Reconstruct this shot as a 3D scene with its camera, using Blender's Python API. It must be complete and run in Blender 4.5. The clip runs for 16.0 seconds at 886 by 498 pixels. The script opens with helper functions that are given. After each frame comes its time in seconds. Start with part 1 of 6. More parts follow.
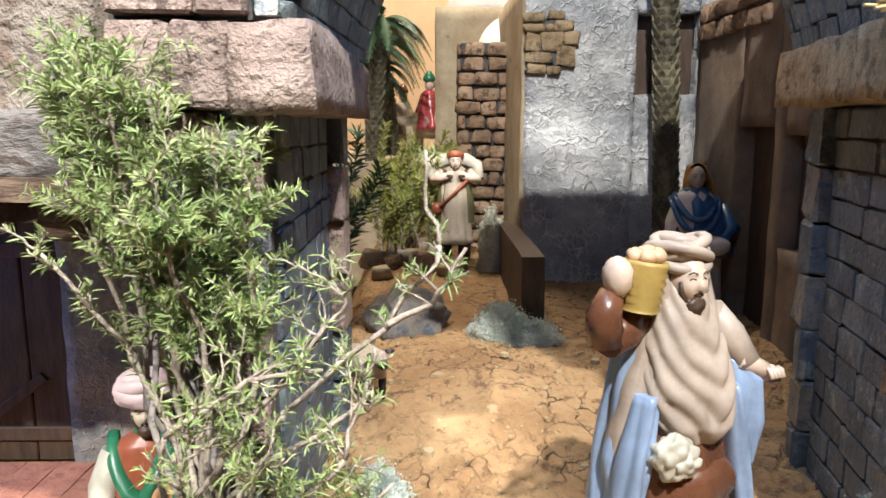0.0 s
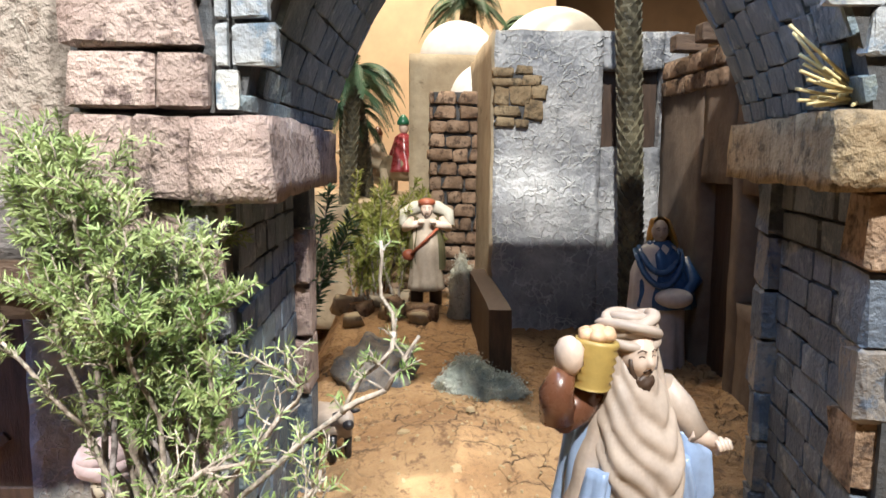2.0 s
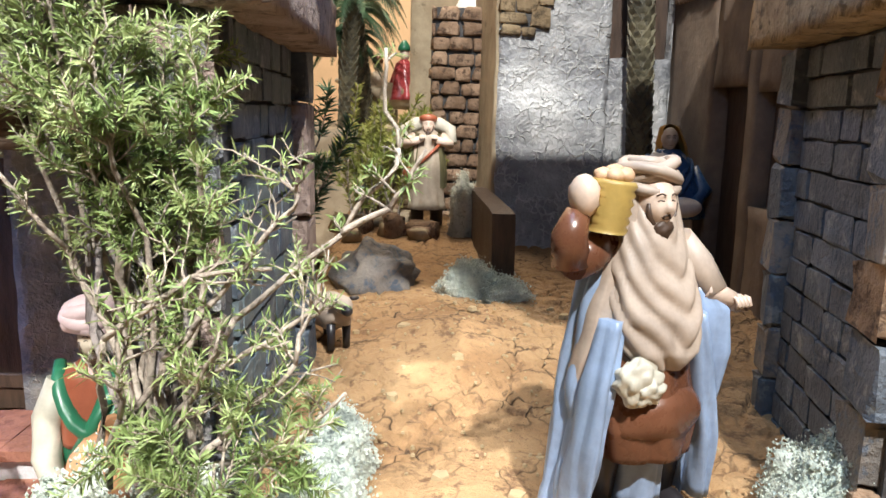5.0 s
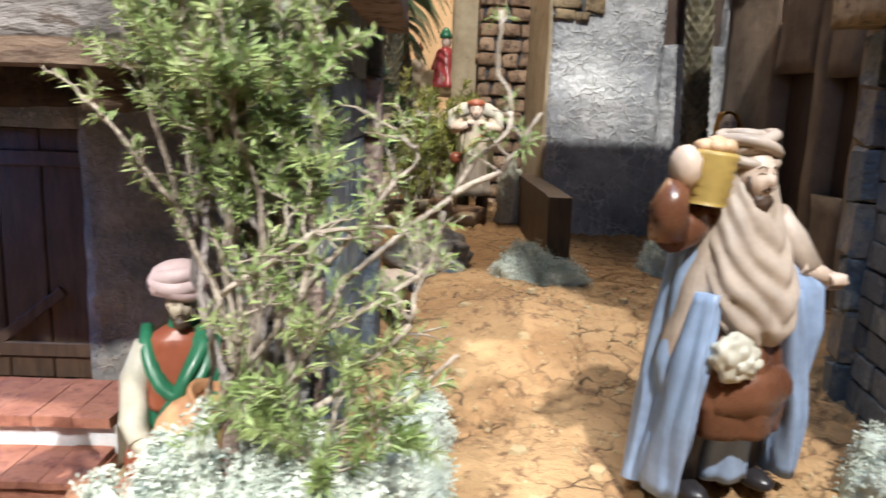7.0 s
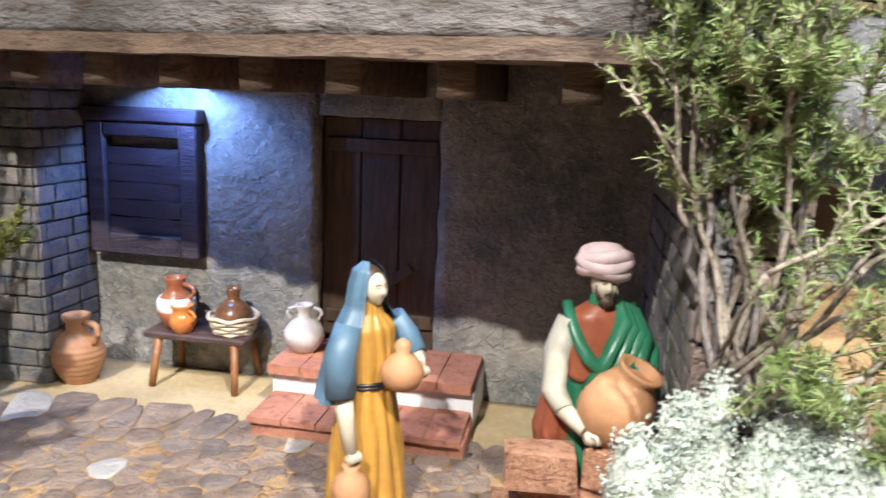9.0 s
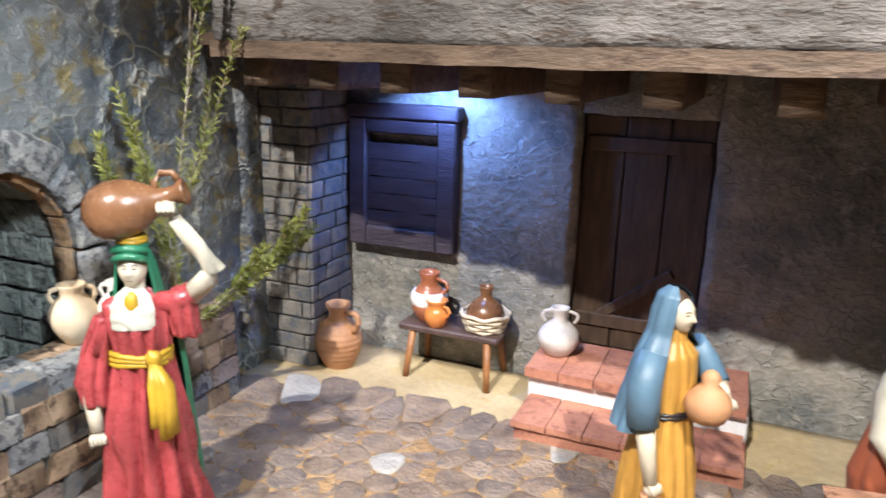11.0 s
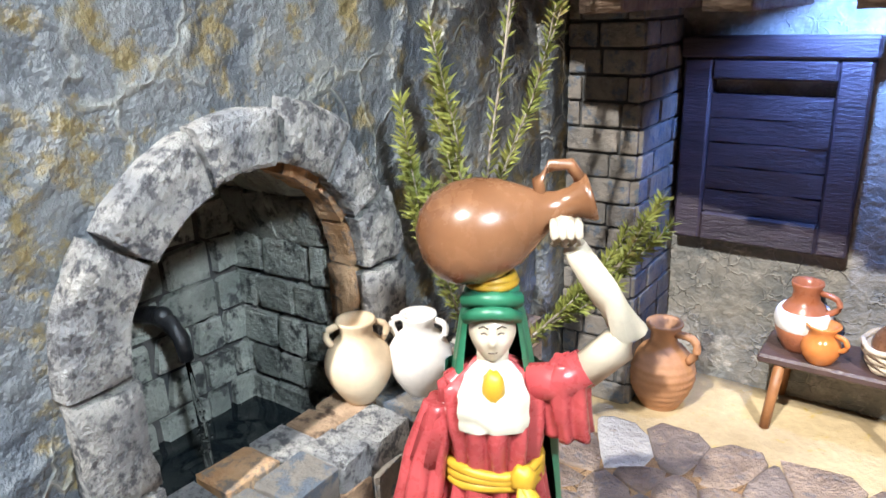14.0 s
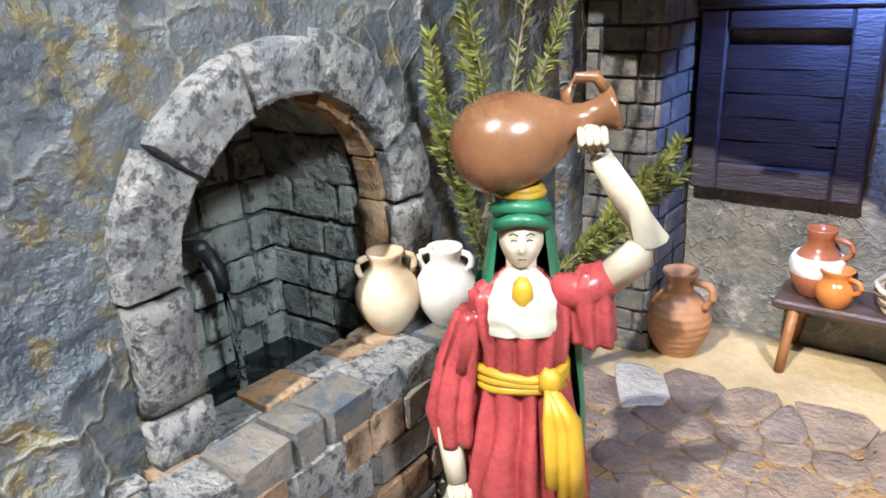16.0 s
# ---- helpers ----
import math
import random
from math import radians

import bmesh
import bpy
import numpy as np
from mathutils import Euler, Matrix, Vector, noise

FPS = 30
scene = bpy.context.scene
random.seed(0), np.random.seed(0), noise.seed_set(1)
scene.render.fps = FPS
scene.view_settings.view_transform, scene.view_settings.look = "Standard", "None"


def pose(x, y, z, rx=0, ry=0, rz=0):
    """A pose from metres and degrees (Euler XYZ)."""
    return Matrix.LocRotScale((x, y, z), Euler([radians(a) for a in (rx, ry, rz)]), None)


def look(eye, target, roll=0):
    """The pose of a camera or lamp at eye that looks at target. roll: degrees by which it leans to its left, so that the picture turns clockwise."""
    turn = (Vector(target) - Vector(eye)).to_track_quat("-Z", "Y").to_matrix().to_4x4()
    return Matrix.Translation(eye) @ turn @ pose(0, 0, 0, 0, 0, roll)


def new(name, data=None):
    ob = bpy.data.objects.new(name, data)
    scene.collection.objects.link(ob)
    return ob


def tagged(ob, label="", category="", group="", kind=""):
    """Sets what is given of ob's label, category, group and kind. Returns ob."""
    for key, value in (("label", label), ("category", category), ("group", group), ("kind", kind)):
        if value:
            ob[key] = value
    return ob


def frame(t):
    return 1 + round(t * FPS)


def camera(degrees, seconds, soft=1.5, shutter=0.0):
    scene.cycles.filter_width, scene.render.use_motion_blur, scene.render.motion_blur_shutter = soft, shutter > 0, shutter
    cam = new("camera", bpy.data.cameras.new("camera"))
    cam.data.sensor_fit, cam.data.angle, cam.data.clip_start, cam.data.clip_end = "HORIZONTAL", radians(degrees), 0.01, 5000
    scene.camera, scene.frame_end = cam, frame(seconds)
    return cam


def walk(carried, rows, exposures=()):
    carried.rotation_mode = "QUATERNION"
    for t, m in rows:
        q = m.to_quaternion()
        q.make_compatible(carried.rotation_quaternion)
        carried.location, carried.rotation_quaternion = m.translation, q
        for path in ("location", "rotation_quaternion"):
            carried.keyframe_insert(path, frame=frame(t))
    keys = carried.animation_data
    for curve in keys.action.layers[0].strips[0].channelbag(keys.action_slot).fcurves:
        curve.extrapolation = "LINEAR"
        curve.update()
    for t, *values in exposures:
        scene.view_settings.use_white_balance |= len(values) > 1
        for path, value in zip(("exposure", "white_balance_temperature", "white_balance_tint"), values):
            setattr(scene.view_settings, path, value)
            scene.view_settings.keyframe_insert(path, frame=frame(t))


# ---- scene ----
cam = camera(63.0, 16.0, shutter=0.5)
PATH = [
    (0, (0.008, 0.029, 0.426), (0.037, 2.0, 0.089), -0.0),
    (0.5, (0.018, 0.028, 0.427), (0.066, 1.998, 0.086), -0.3),
    (1, (0.018, 0.024, 0.436), (0.085, 1.998, 0.119), 0.1),
    (1.5, (0.024, 0.022, 0.446), (0.109, 1.998, 0.151), 0.1),
    (2, (0.022, 0.019, 0.462), (0.11, 2.001, 0.204), 0.4),
    (2.5, (0.022, 0.019, 0.473), (0.129, 2.002, 0.239), 0.9),
    (3, (0.02, 0.018, 0.485), (0.137, 2.004, 0.285), 1.6),
    (3.5, (0.019, 0.021, 0.461), (0.128, 2.005, 0.229), 1.4),
    (4, (0.016, 0.023, 0.426), (0.122, 2.0, 0.142), 1.6),
    (4.5, (0.016, 0.031, 0.394), (0.113, 2.0, 0.057), 1.6),
    (4.7, (0.018, 0.037, 0.384), (0.113, 2.003, 0.029), 1.2),
    (6.8, (-0.014, 0.036, 0.363), (0.065, 1.998, -0.015), 1.8),
    (7, (-0.031, 0.037, 0.359), (0.012, 2.0, -0.021), 2.1),
    (7.5, (-0.078, 0.028, 0.357), (-0.128, 1.989, -0.029), 2.8),
    (8, (-0.142, 0.008, 0.355), (-0.324, 1.96, -0.041), 2.7),
    (8.5, (-0.197, -0.002, 0.354), (-0.444, 1.943, -0.038), 2.6),
    (9, (-0.242, -0.017, 0.349), (-0.581, 1.912, -0.055), 2.4),
    (9.2, (-0.261, -0.021, 0.35), (-0.615, 1.901, -0.074), 2.1),
    (11.3, (-0.381, -0.022, 0.386), (-1.179, 1.737, -0.13), 0.6),
    (11.5, (-0.398, -0.008, 0.381), (-1.233, 1.737, -0.126), -0.3),
    (12, (-0.469, 0.025, 0.39), (-1.464, 1.689, -0.102), -2.3),
    (12.5, (-0.508, 0.057, 0.382), (-1.578, 1.656, -0.162), -2.7),
    (13, (-0.571, 0.091, 0.378), (-1.669, 1.663, -0.191), -2.3),
    (13.5, (-0.613, 0.12, 0.367), (-1.736, 1.654, -0.255), -3.0),
    (14, (-0.622, 0.12, 0.36), (-1.729, 1.656, -0.284), -2.0),
    (14.5, (-0.624, 0.106, 0.349), (-1.749, 1.616, -0.323), -2.0),
    (15, (-0.616, 0.095, 0.349), (-1.759, 1.595, -0.319), -2.5),
    (15.5, (-0.617, 0.087, 0.339), (-1.763, 1.59, -0.313), -2.7),
    (16, (-0.614, 0.091, 0.334), (-1.741, 1.599, -0.341), -2.5),
]
walk(cam, [(t, look(eye, target, roll)) for t, eye, target, roll in PATH], [(0, 0.3), (4.5, 0.38), (8, 0.18), (12, 0.24), (14.5, 0.42), (16, 0.2)])

# ---- light ----
world = bpy.data.worlds.new("world")
scene.world = world
world.use_nodes = True
world.node_tree.nodes["Background"].inputs[0].default_value = (0.9, 0.8, 0.68, 1)
world.node_tree.nodes["Background"].inputs[1].default_value = 0.05


def spot(name, eye, target, watts, colour, degrees, radius=0.03, blend=0.25):
    lamp = bpy.data.lights.new(name, "SPOT")
    lamp.energy, lamp.color, lamp.spot_size, lamp.spot_blend, lamp.shadow_soft_size = watts, colour, radians(degrees), blend, radius
    ob = new(name, lamp)
    ob.matrix_world = look(eye, target)
    return ob


spot("court_spot", (-0.74, -1.25, 2.16), (-0.60, 0.5, 0.05), 440, (0.99, 0.975, 0.94), 31)
spot("street_spot", (0.42, -0.62, 1.90), (0.1, 0.55, 0.1), 275, (0.98, 0.97, 0.94), 42)
spot("village_spot", (-0.1, -0.5, 1.98), (0.12, 1.5, 0.50), 235, (0.99, 0.97, 0.94), 29, 0.02, 0.5)
spot("eave_lamp", (-0.690, 0.728, 0.356), (-0.640, 0.80, 0.20), 2.6, (0.18, 0.36, 1.0), 165, 0.006, 0.3)
# unseen blue fill, added to brighten the arch front and vault
spot("gate_fill", (0.05, 0.25, 1.0), (0.1, 0.7, 0.55), 6, (0.45, 0.68, 1.0), 80, 0.03)
spot("arch_lamp", (0.11, 0.52, 0.715), (0.30, 0.66, 0.30), 1.7, (0.30, 0.52, 1.0), 150, 0.01, 0.5)
# fill without a fixture, added to lift the fountain wall and its niche
spot("fountain_fill", (-0.40, 0.10, 0.62), (-0.97, 0.34, 0.16), 24, (0.78, 0.90, 1.0), 52, 0.03, 0.7)

# ---- materials ----


def mat(name, c1, c2, size=20.0, rough=0.7, bump=0.3, c3=None, spread=0.12, fine=6.0, metal=0.0, stretch=(1, 1, 1), amount=0.35, gloss=0.5, depth=0.004, vein=None):
    """Two colours mixed by a large noise, a third laid on in worn spots, a fine relief, and a shift from piece to piece."""
    m = bpy.data.materials.new(name)
    m.use_nodes = True
    n, l = m.node_tree.nodes, m.node_tree.links
    b = n["Principled BSDF"]
    geo = n.new("ShaderNodeNewGeometry")
    mp = n.new("ShaderNodeVectorMath")
    mp.operation = "MULTIPLY"
    mp.inputs[1].default_value = stretch
    l.new(geo.outputs["Position"], mp.inputs[0])
    info = n.new("ShaderNodeObjectInfo")

    def nz(scale, detail, rgh):
        t = n.new("ShaderNodeTexNoise")
        t.inputs["Scale"].default_value, t.inputs["Detail"].default_value, t.inputs["Roughness"].default_value = scale, detail, rgh
        l.new(mp.outputs[0], t.inputs["Vector"])
        return t

    def ramp(src, lo, hi):
        r = n.new("ShaderNodeMapRange")
        r.inputs["From Min"].default_value, r.inputs["From Max"].default_value = lo, hi
        l.new(src, r.inputs["Value"])
        return r.outputs[0]

    def mix(fac, a, c):
        x = n.new("ShaderNodeMix")
        x.data_type = "RGBA"
        l.new(fac, x.inputs["Factor"])
        for sock, v in ((x.inputs["A"], a), (x.inputs["B"], c)):
            if isinstance(v, tuple):
                sock.default_value = (*v, 1)
            else:
                l.new(v, sock)
        return x.outputs["Result"]

    big, small = nz(size, 5, 0.6), nz(size * fine, 4, 0.65)
    col = mix(ramp(big.outputs["Fac"], 0.36, 0.64), c1, c2)
    if c3:
        sp = nz(size * fine * 0.45, 6, 0.7)
        col = mix(ramp(sp.outputs["Fac"], 0.62 - amount * 0.3, 0.72 - amount * 0.3), col, c3)
    lines = None
    if vein:
        vc, vs, vw = vein
        wob = nz(vs * 0.9, 3, 0.6)
        add = n.new("ShaderNodeVectorMath")
        add.operation = "MULTIPLY_ADD"
        add.inputs[1].default_value = (1.3 / vs, 1.3 / vs, 1.3 / vs)
        l.new(wob.outputs["Color"], add.inputs[0]), l.new(mp.outputs[0], add.inputs[2])
        vo = n.new("ShaderNodeTexVoronoi")
        vo.feature = "DISTANCE_TO_EDGE"
        vo.inputs["Scale"].default_value = vs
        l.new(add.outputs[0], vo.inputs["Vector"])
        keep = n.new("ShaderNodeMath")
        keep.operation = "MULTIPLY"
        l.new(ramp(vo.outputs["Distance"], vw, 0.0), keep.inputs[0])
        l.new(ramp(nz(vs * 0.5, 2, 0.5).outputs["Fac"], 0.40, 0.62), keep.inputs[1])
        lines = keep.outputs[0]
        col = mix(lines, col, vc)
    hsv = n.new("ShaderNodeHueSaturation")
    v = n.new("ShaderNodeMath")
    v.operation = "MULTIPLY_ADD"
    v.inputs[1].default_value, v.inputs[2].default_value = spread * 2, 1 - spread
    l.new(info.outputs["Random"], v.inputs[0])
    g = n.new("ShaderNodeMath")
    g.operation = "MULTIPLY_ADD"
    g.inputs[1].default_value, g.inputs[2].default_value = 0.5, 0.75
    l.new(small.outputs["Fac"], g.inputs[0])
    w = n.new("ShaderNodeMath")
    w.operation = "MULTIPLY"
    l.new(v.outputs[0], w.inputs[0]), l.new(g.outputs[0], w.inputs[1])
    l.new(w.outputs[0], hsv.inputs["Value"]), l.new(col, hsv.inputs["Color"])
    l.new(hsv.outputs[0], b.inputs["Base Color"])
    b.inputs["Metallic"].default_value = metal
    b.inputs["Specular IOR Level"].default_value = gloss
    rr = n.new("ShaderNodeMapRange")
    rr.inputs["To Min"].default_value, rr.inputs["To Max"].default_value = max(0.03, rough - 0.12), min(1, rough + 0.12)
    l.new(small.outputs["Fac"], rr.inputs["Value"]), l.new(rr.outputs[0], b.inputs["Roughness"])
    if bump:
        h = n.new("ShaderNodeMath")
        h.operation = "ADD"
        l.new(big.outputs["Fac"], h.inputs[0]), l.new(small.outputs["Fac"], h.inputs[1])
        if lines:
            h2 = n.new("ShaderNodeMath")
            h2.operation = "MULTIPLY_ADD"
            h2.inputs[1].default_value = 0.35
            l.new(lines, h2.inputs[0]), l.new(h.outputs[0], h2.inputs[2])
            h = h2
        bp = n.new("ShaderNodeBump")
        bp.inputs["Strength"].default_value, bp.inputs["Distance"].default_value = bump, depth
        l.new(h.outputs[0], bp.inputs["Height"]), l.new(bp.outputs[0], b.inputs["Normal"])
    return m


BLUEWALL = mat("blue_plaster", (0.145, 0.15, 0.145), (0.35, 0.315, 0.265), 12, 0.75, 1.0, (0.36, 0.33, 0.29), 0, 8, amount=0.22, vein=((0.38, 0.36, 0.32), 55, 0.05))
ROCK = mat("grey_rock_plaster", (0.06, 0.075, 0.095), (0.20, 0.205, 0.205), 11, 0.45, 1.0, (0.20, 0.155, 0.07), 0, 8, amount=0.33, depth=0.007, vein=((0.40, 0.39, 0.34), 19, 0.045))
CREAM = mat("cream_plaster", (0.12, 0.092, 0.075), (0.29, 0.25, 0.21), 10, 0.8, 1.0, (0.14, 0.095, 0.07), 0, 7, depth=0.010, vein=((0.48, 0.44, 0.38), 22, 0.04))
ASHLAR = mat("grey_ashlar", (0.22, 0.225, 0.24), (0.42, 0.40, 0.37), 30, 0.75, 1.0, (0.085, 0.085, 0.095), 0.16, 9, amount=0.42, depth=0.006)
QUOIN = mat("rosy_stone", (0.22, 0.155, 0.13), (0.35, 0.27, 0.23), 26, 0.85, 1.0, (0.11, 0.075, 0.065), 0.14, 6, amount=0.3, depth=0.006)
BLUESTONE = mat("blue_grey_brick", (0.05, 0.07, 0.10), (0.125, 0.145, 0.17), 18, 0.55, 1.0, (0.22, 0.24, 0.24), 0.2, 6, amount=0.25)
ARCHIN = mat("slate_brick", (0.07, 0.105, 0.13), (0.16, 0.195, 0.205), 18, 0.6, 1.0, (0.27, 0.31, 0.29), 0.18, 6, amount=0.2)
FRONTBRICK = mat("pale_brick", (0.24, 0.255, 0.265), (0.42, 0.41, 0.375), 16, 0.75, 1.0, (0.13, 0.18, 0.23), 0.15, 6, amount=0.35)
MORTAR = mat("dark_mortar", (0.05, 0.055, 0.06), (0.11, 0.105, 0.10), 30, 0.9, 0.6)
BROWNSTONE = mat("brown_stone", (0.20, 0.125, 0.075), (0.38, 0.26, 0.17), 24, 0.85, 1.0, (0.09, 0.055, 0.035), 0.2, 6, amount=0.35)
OCHRESTONE = mat("ochre_stone", (0.22, 0.155, 0.085), (0.37, 0.28, 0.165), 24, 0.85, 1.0, (0.11, 0.08, 0.045), 0.15, 6)
PILBRICK = mat("grey_brown_brick", (0.13, 0.12, 0.11), (0.24, 0.21, 0.18), 26, 0.8, 0.8, (0.09, 0.11, 0.14), 0.16, 6)
NICHE = mat("green_grey_stone", (0.20, 0.22, 0.20), (0.38, 0.39, 0.35), 26, 0.7, 1.0, (0.06, 0.065, 0.065), 0.25, 6, amount=0.36, depth=0.006)
RUST = mat("rusty_stone", (0.34, 0.18, 0.08), (0.45, 0.29, 0.17), 24, 0.8, 0.9, (0.16, 0.13, 0.11), 0.15, 6, amount=0.4)
SILVER = mat("white_glossy_plaster", (0.20, 0.21, 0.225), (0.50, 0.50, 0.49), 7, 0.30, 1.0, (0.60, 0.60, 0.58), 0, 9, amount=0.12, depth=0.008, vein=((0.66, 0.66, 0.64), 48, 0.09))
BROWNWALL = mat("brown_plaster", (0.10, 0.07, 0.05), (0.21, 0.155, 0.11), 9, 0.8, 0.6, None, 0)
TAN = mat("tan_plaster", (0.32, 0.25, 0.16), (0.45, 0.37, 0.25), 10, 0.8, 0.4, (0.2, 0.15, 0.09), 0, amount=0.1)
DOME = mat("white_dome_paint", (0.78, 0.75, 0.70), (0.86, 0.84, 0.80), 5, 0.6, 0.1)
EARTH = mat("sandy_earth", (0.29, 0.165, 0.075), (0.44, 0.28, 0.14), 9, 0.95, 1.0, (0.18, 0.10, 0.05), 0, 14, amount=0.28, depth=0.006, vein=((0.06, 0.035, 0.018), 21, 0.032))
SAND = mat("yellow_sand", (0.34, 0.25, 0.135), (0.48, 0.37, 0.215), 9, 0.95, 0.7, (0.40, 0.28, 0.08), 0, 12, amount=0.12, depth=0.002)
FLAG = mat("flagstone", (0.165, 0.115, 0.085), (0.33, 0.24, 0.175), 24, 0.5, 1.0, (0.18, 0.15, 0.14), 0.16, 8, amount=0.3)
FLAGWHITE = mat("pale_flagstone", (0.32, 0.295, 0.265), (0.47, 0.44, 0.40), 18, 0.6, 0.9, (0.30, 0.25, 0.21), 0.05, 8, amount=0.15)
FLAGBLUE = mat("slate_flagstone", (0.13, 0.10, 0.088), (0.25, 0.195, 0.16), 22, 0.5, 0.9, (0.34, 0.25, 0.18), 0.12, 8, amount=0.25)
TERRA = mat("terracotta_tile", (0.33, 0.13, 0.085), (0.45, 0.20, 0.13), 20, 0.8, 0.4, (0.26, 0.10, 0.07), 0.1, 8)
WHITEPAINT = mat("white_paint", (0.72, 0.74, 0.77), (0.84, 0.84, 0.84), 20, 0.6, 0.4)
RAWBRICK = mat("broken_brick", (0.36, 0.17, 0.10), (0.50, 0.27, 0.17), 40, 0.9, 1.0, (0.22, 0.10, 0.06), 0.12, 6, amount=0.35)
WOOD = mat("brown_wood", (0.085, 0.056, 0.038), (0.165, 0.11, 0.075), 14, 0.65, 0.5, (0.06, 0.035, 0.024), 0.1, 5, stretch=(1, 4, 4))
GREYWOOD = mat("weathered_wood", (0.095, 0.085, 0.08), (0.22, 0.20, 0.19), 12, 0.8, 0.9, (0.07, 0.05, 0.038), 0, 6, stretch=(1, 2, 2.5), amount=0.3, depth=0.006)
DOORWOOD = mat("dark_door_wood", (0.045, 0.026, 0.016), (0.088, 0.052, 0.032), 20, 0.6, 0.4, None, 0.1, 6, stretch=(6, 6, 1))
SHUTWOOD = mat("plum_painted_wood", (0.030, 0.022, 0.032), (0.055, 0.038, 0.05), 18, 0.45, 0.5, None, 0.12, 6, stretch=(1, 6, 6))
TABLEWOOD = mat("dark_table_wood", (0.05, 0.03, 0.03), (0.09, 0.055, 0.05), 20, 0.4, 0.3, None, 0)
LEGWOOD = mat("chestnut_wood", (0.22, 0.085, 0.03), (0.32, 0.14, 0.055), 26, 0.45, 0.3, None, 0)
PALMBARK = mat("palm_bark", (0.05, 0.045, 0.03), (0.17, 0.15, 0.09), 34, 0.6, 0.7, (0.045, 0.04, 0.025), 0.1, 5)
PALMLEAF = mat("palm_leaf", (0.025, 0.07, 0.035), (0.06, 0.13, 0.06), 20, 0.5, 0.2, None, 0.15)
TWIG = mat("pale_twig", (0.22, 0.18, 0.145), (0.45, 0.39, 0.32), 40, 0.85, 0.5, (0.15, 0.115, 0.09), 0.1)
NEEDLE = mat("green_needle", (0.135, 0.215, 0.055), (0.30, 0.37, 0.145), 18, 0.55, 0, (0.30, 0.26, 0.13), 0.1, 5, amount=0.12)
NEEDLEDARK = mat("olive_needle", (0.15, 0.18, 0.035), (0.31, 0.31, 0.07), 18, 0.6, 0, (0.30, 0.21, 0.08), 0.1, 5, amount=0.12)
DEADTWIG = mat("grey_dead_twig", (0.15, 0.13, 0.13), (0.33, 0.29, 0.27), 40, 0.9, 0.5, (0.10, 0.08, 0.075), 0.1)
LICHEN = mat("pale_lichen", (0.44, 0.50, 0.44), (0.62, 0.66, 0.58), 22, 0.95, 0.8, (0.36, 0.45, 0.44), 0, 8, amount=0.2)
LICHENDRY = mat("dry_lichen", (0.40, 0.40, 0.32), (0.56, 0.55, 0.45), 30, 0.95, 0.8, (0.3, 0.28, 0.2), 0, 8, amount=0.2)
CLAY = mat("ochre_clay", (0.40, 0.19, 0.09), (0.50, 0.26, 0.13), 16, 0.65, 0.25, None, 0.06)
BROWNCLAY = mat("glazed_brown_clay", (0.105, 0.042, 0.018), (0.23, 0.105, 0.05), 18, 0.27, 0.2, (0.26, 0.13, 0.065), 0.03, 5, amount=0.05, depth=0.001)
CREAMCLAY = mat("cream_clay", (0.66, 0.50, 0.33), (0.74, 0.59, 0.42), 12, 0.75, 0.1, None, 0.02)
WHITECLAY = mat("white_clay", (0.80, 0.76, 0.72), (0.86, 0.83, 0.80), 12, 0.7, 0.1, None, 0)
GREYCLAY = mat("pale_grey_clay", (0.50, 0.45, 0.42), (0.62, 0.57, 0.54), 16, 0.7, 0.2, None, 0)
ORANGEGLAZE = mat("orange_glaze", (0.45, 0.13, 0.03), (0.58, 0.21, 0.06), 16, 0.15, 0.05, None, 0)
REDGLAZE = mat("red_brown_glaze", (0.36, 0.11, 0.05), (0.46, 0.17, 0.085), 16, 0.3, 0.05, None, 0)
WICKER = mat("wicker", (0.50, 0.40, 0.28), (0.66, 0.56, 0.43), 60, 0.8, 0.4, None, 0)
IRON = mat("black_iron", (0.012, 0.013, 0.015), (0.035, 0.035, 0.038), 30, 0.4, 0.3, None, 0)
STRAW = mat("straw", (0.55, 0.42, 0.18), (0.70, 0.58, 0.30), 30, 0.7, 0.2, None, 0.1)
PEACH = mat("peach_wall_paint", (0.70, 0.52, 0.34), (0.73, 0.55, 0.37), 1.5, 0.9, 0.05, None, 0)
DARKROOM = mat("brown_room_paint", (0.13, 0.075, 0.035), (0.16, 0.095, 0.05), 2, 0.8, 0.05, None, 0)
ROOMFLOOR = mat("grey_room_floor", (0.12, 0.11, 0.10), (0.15, 0.14, 0.13), 6, 0.6, 0.1, None, 0)


def paint(name, c, rough=0.35, wash=0.72):
    """Painted figure resin: darker in broad washes, satin."""
    return mat(name, tuple(v * wash for v in c), c, 22, rough, 0.2, None, 0, 5, depth=0.0012)


SKIN, BEIGE, SKYBLUE = paint("painted_skin", (0.72, 0.56, 0.45)), paint("beige_cloth", (0.46, 0.37, 0.30), 0.5), paint("sky_blue_cloth", (0.30, 0.40, 0.58), 0.4)
PALESKIN = paint("ivory_skin", (0.60, 0.52, 0.40), 0.4, 0.8)
BROWNCLOTH, BLACK, BASKETGOLD = paint("brown_cloth", (0.16, 0.065, 0.035), 0.28), paint("black_cloth", (0.025, 0.022, 0.025), 0.35), paint("basket_gold", (0.45, 0.31, 0.09), 0.45)
WHITECLOTH, GREENCLOTH, REDCLOTH = paint("white_cloth", (0.54, 0.51, 0.42), 0.5, 0.75), paint("green_cloth", (0.03, 0.19, 0.10), 0.35), paint("red_cloth", (0.46, 0.07, 0.075), 0.28, 0.6)
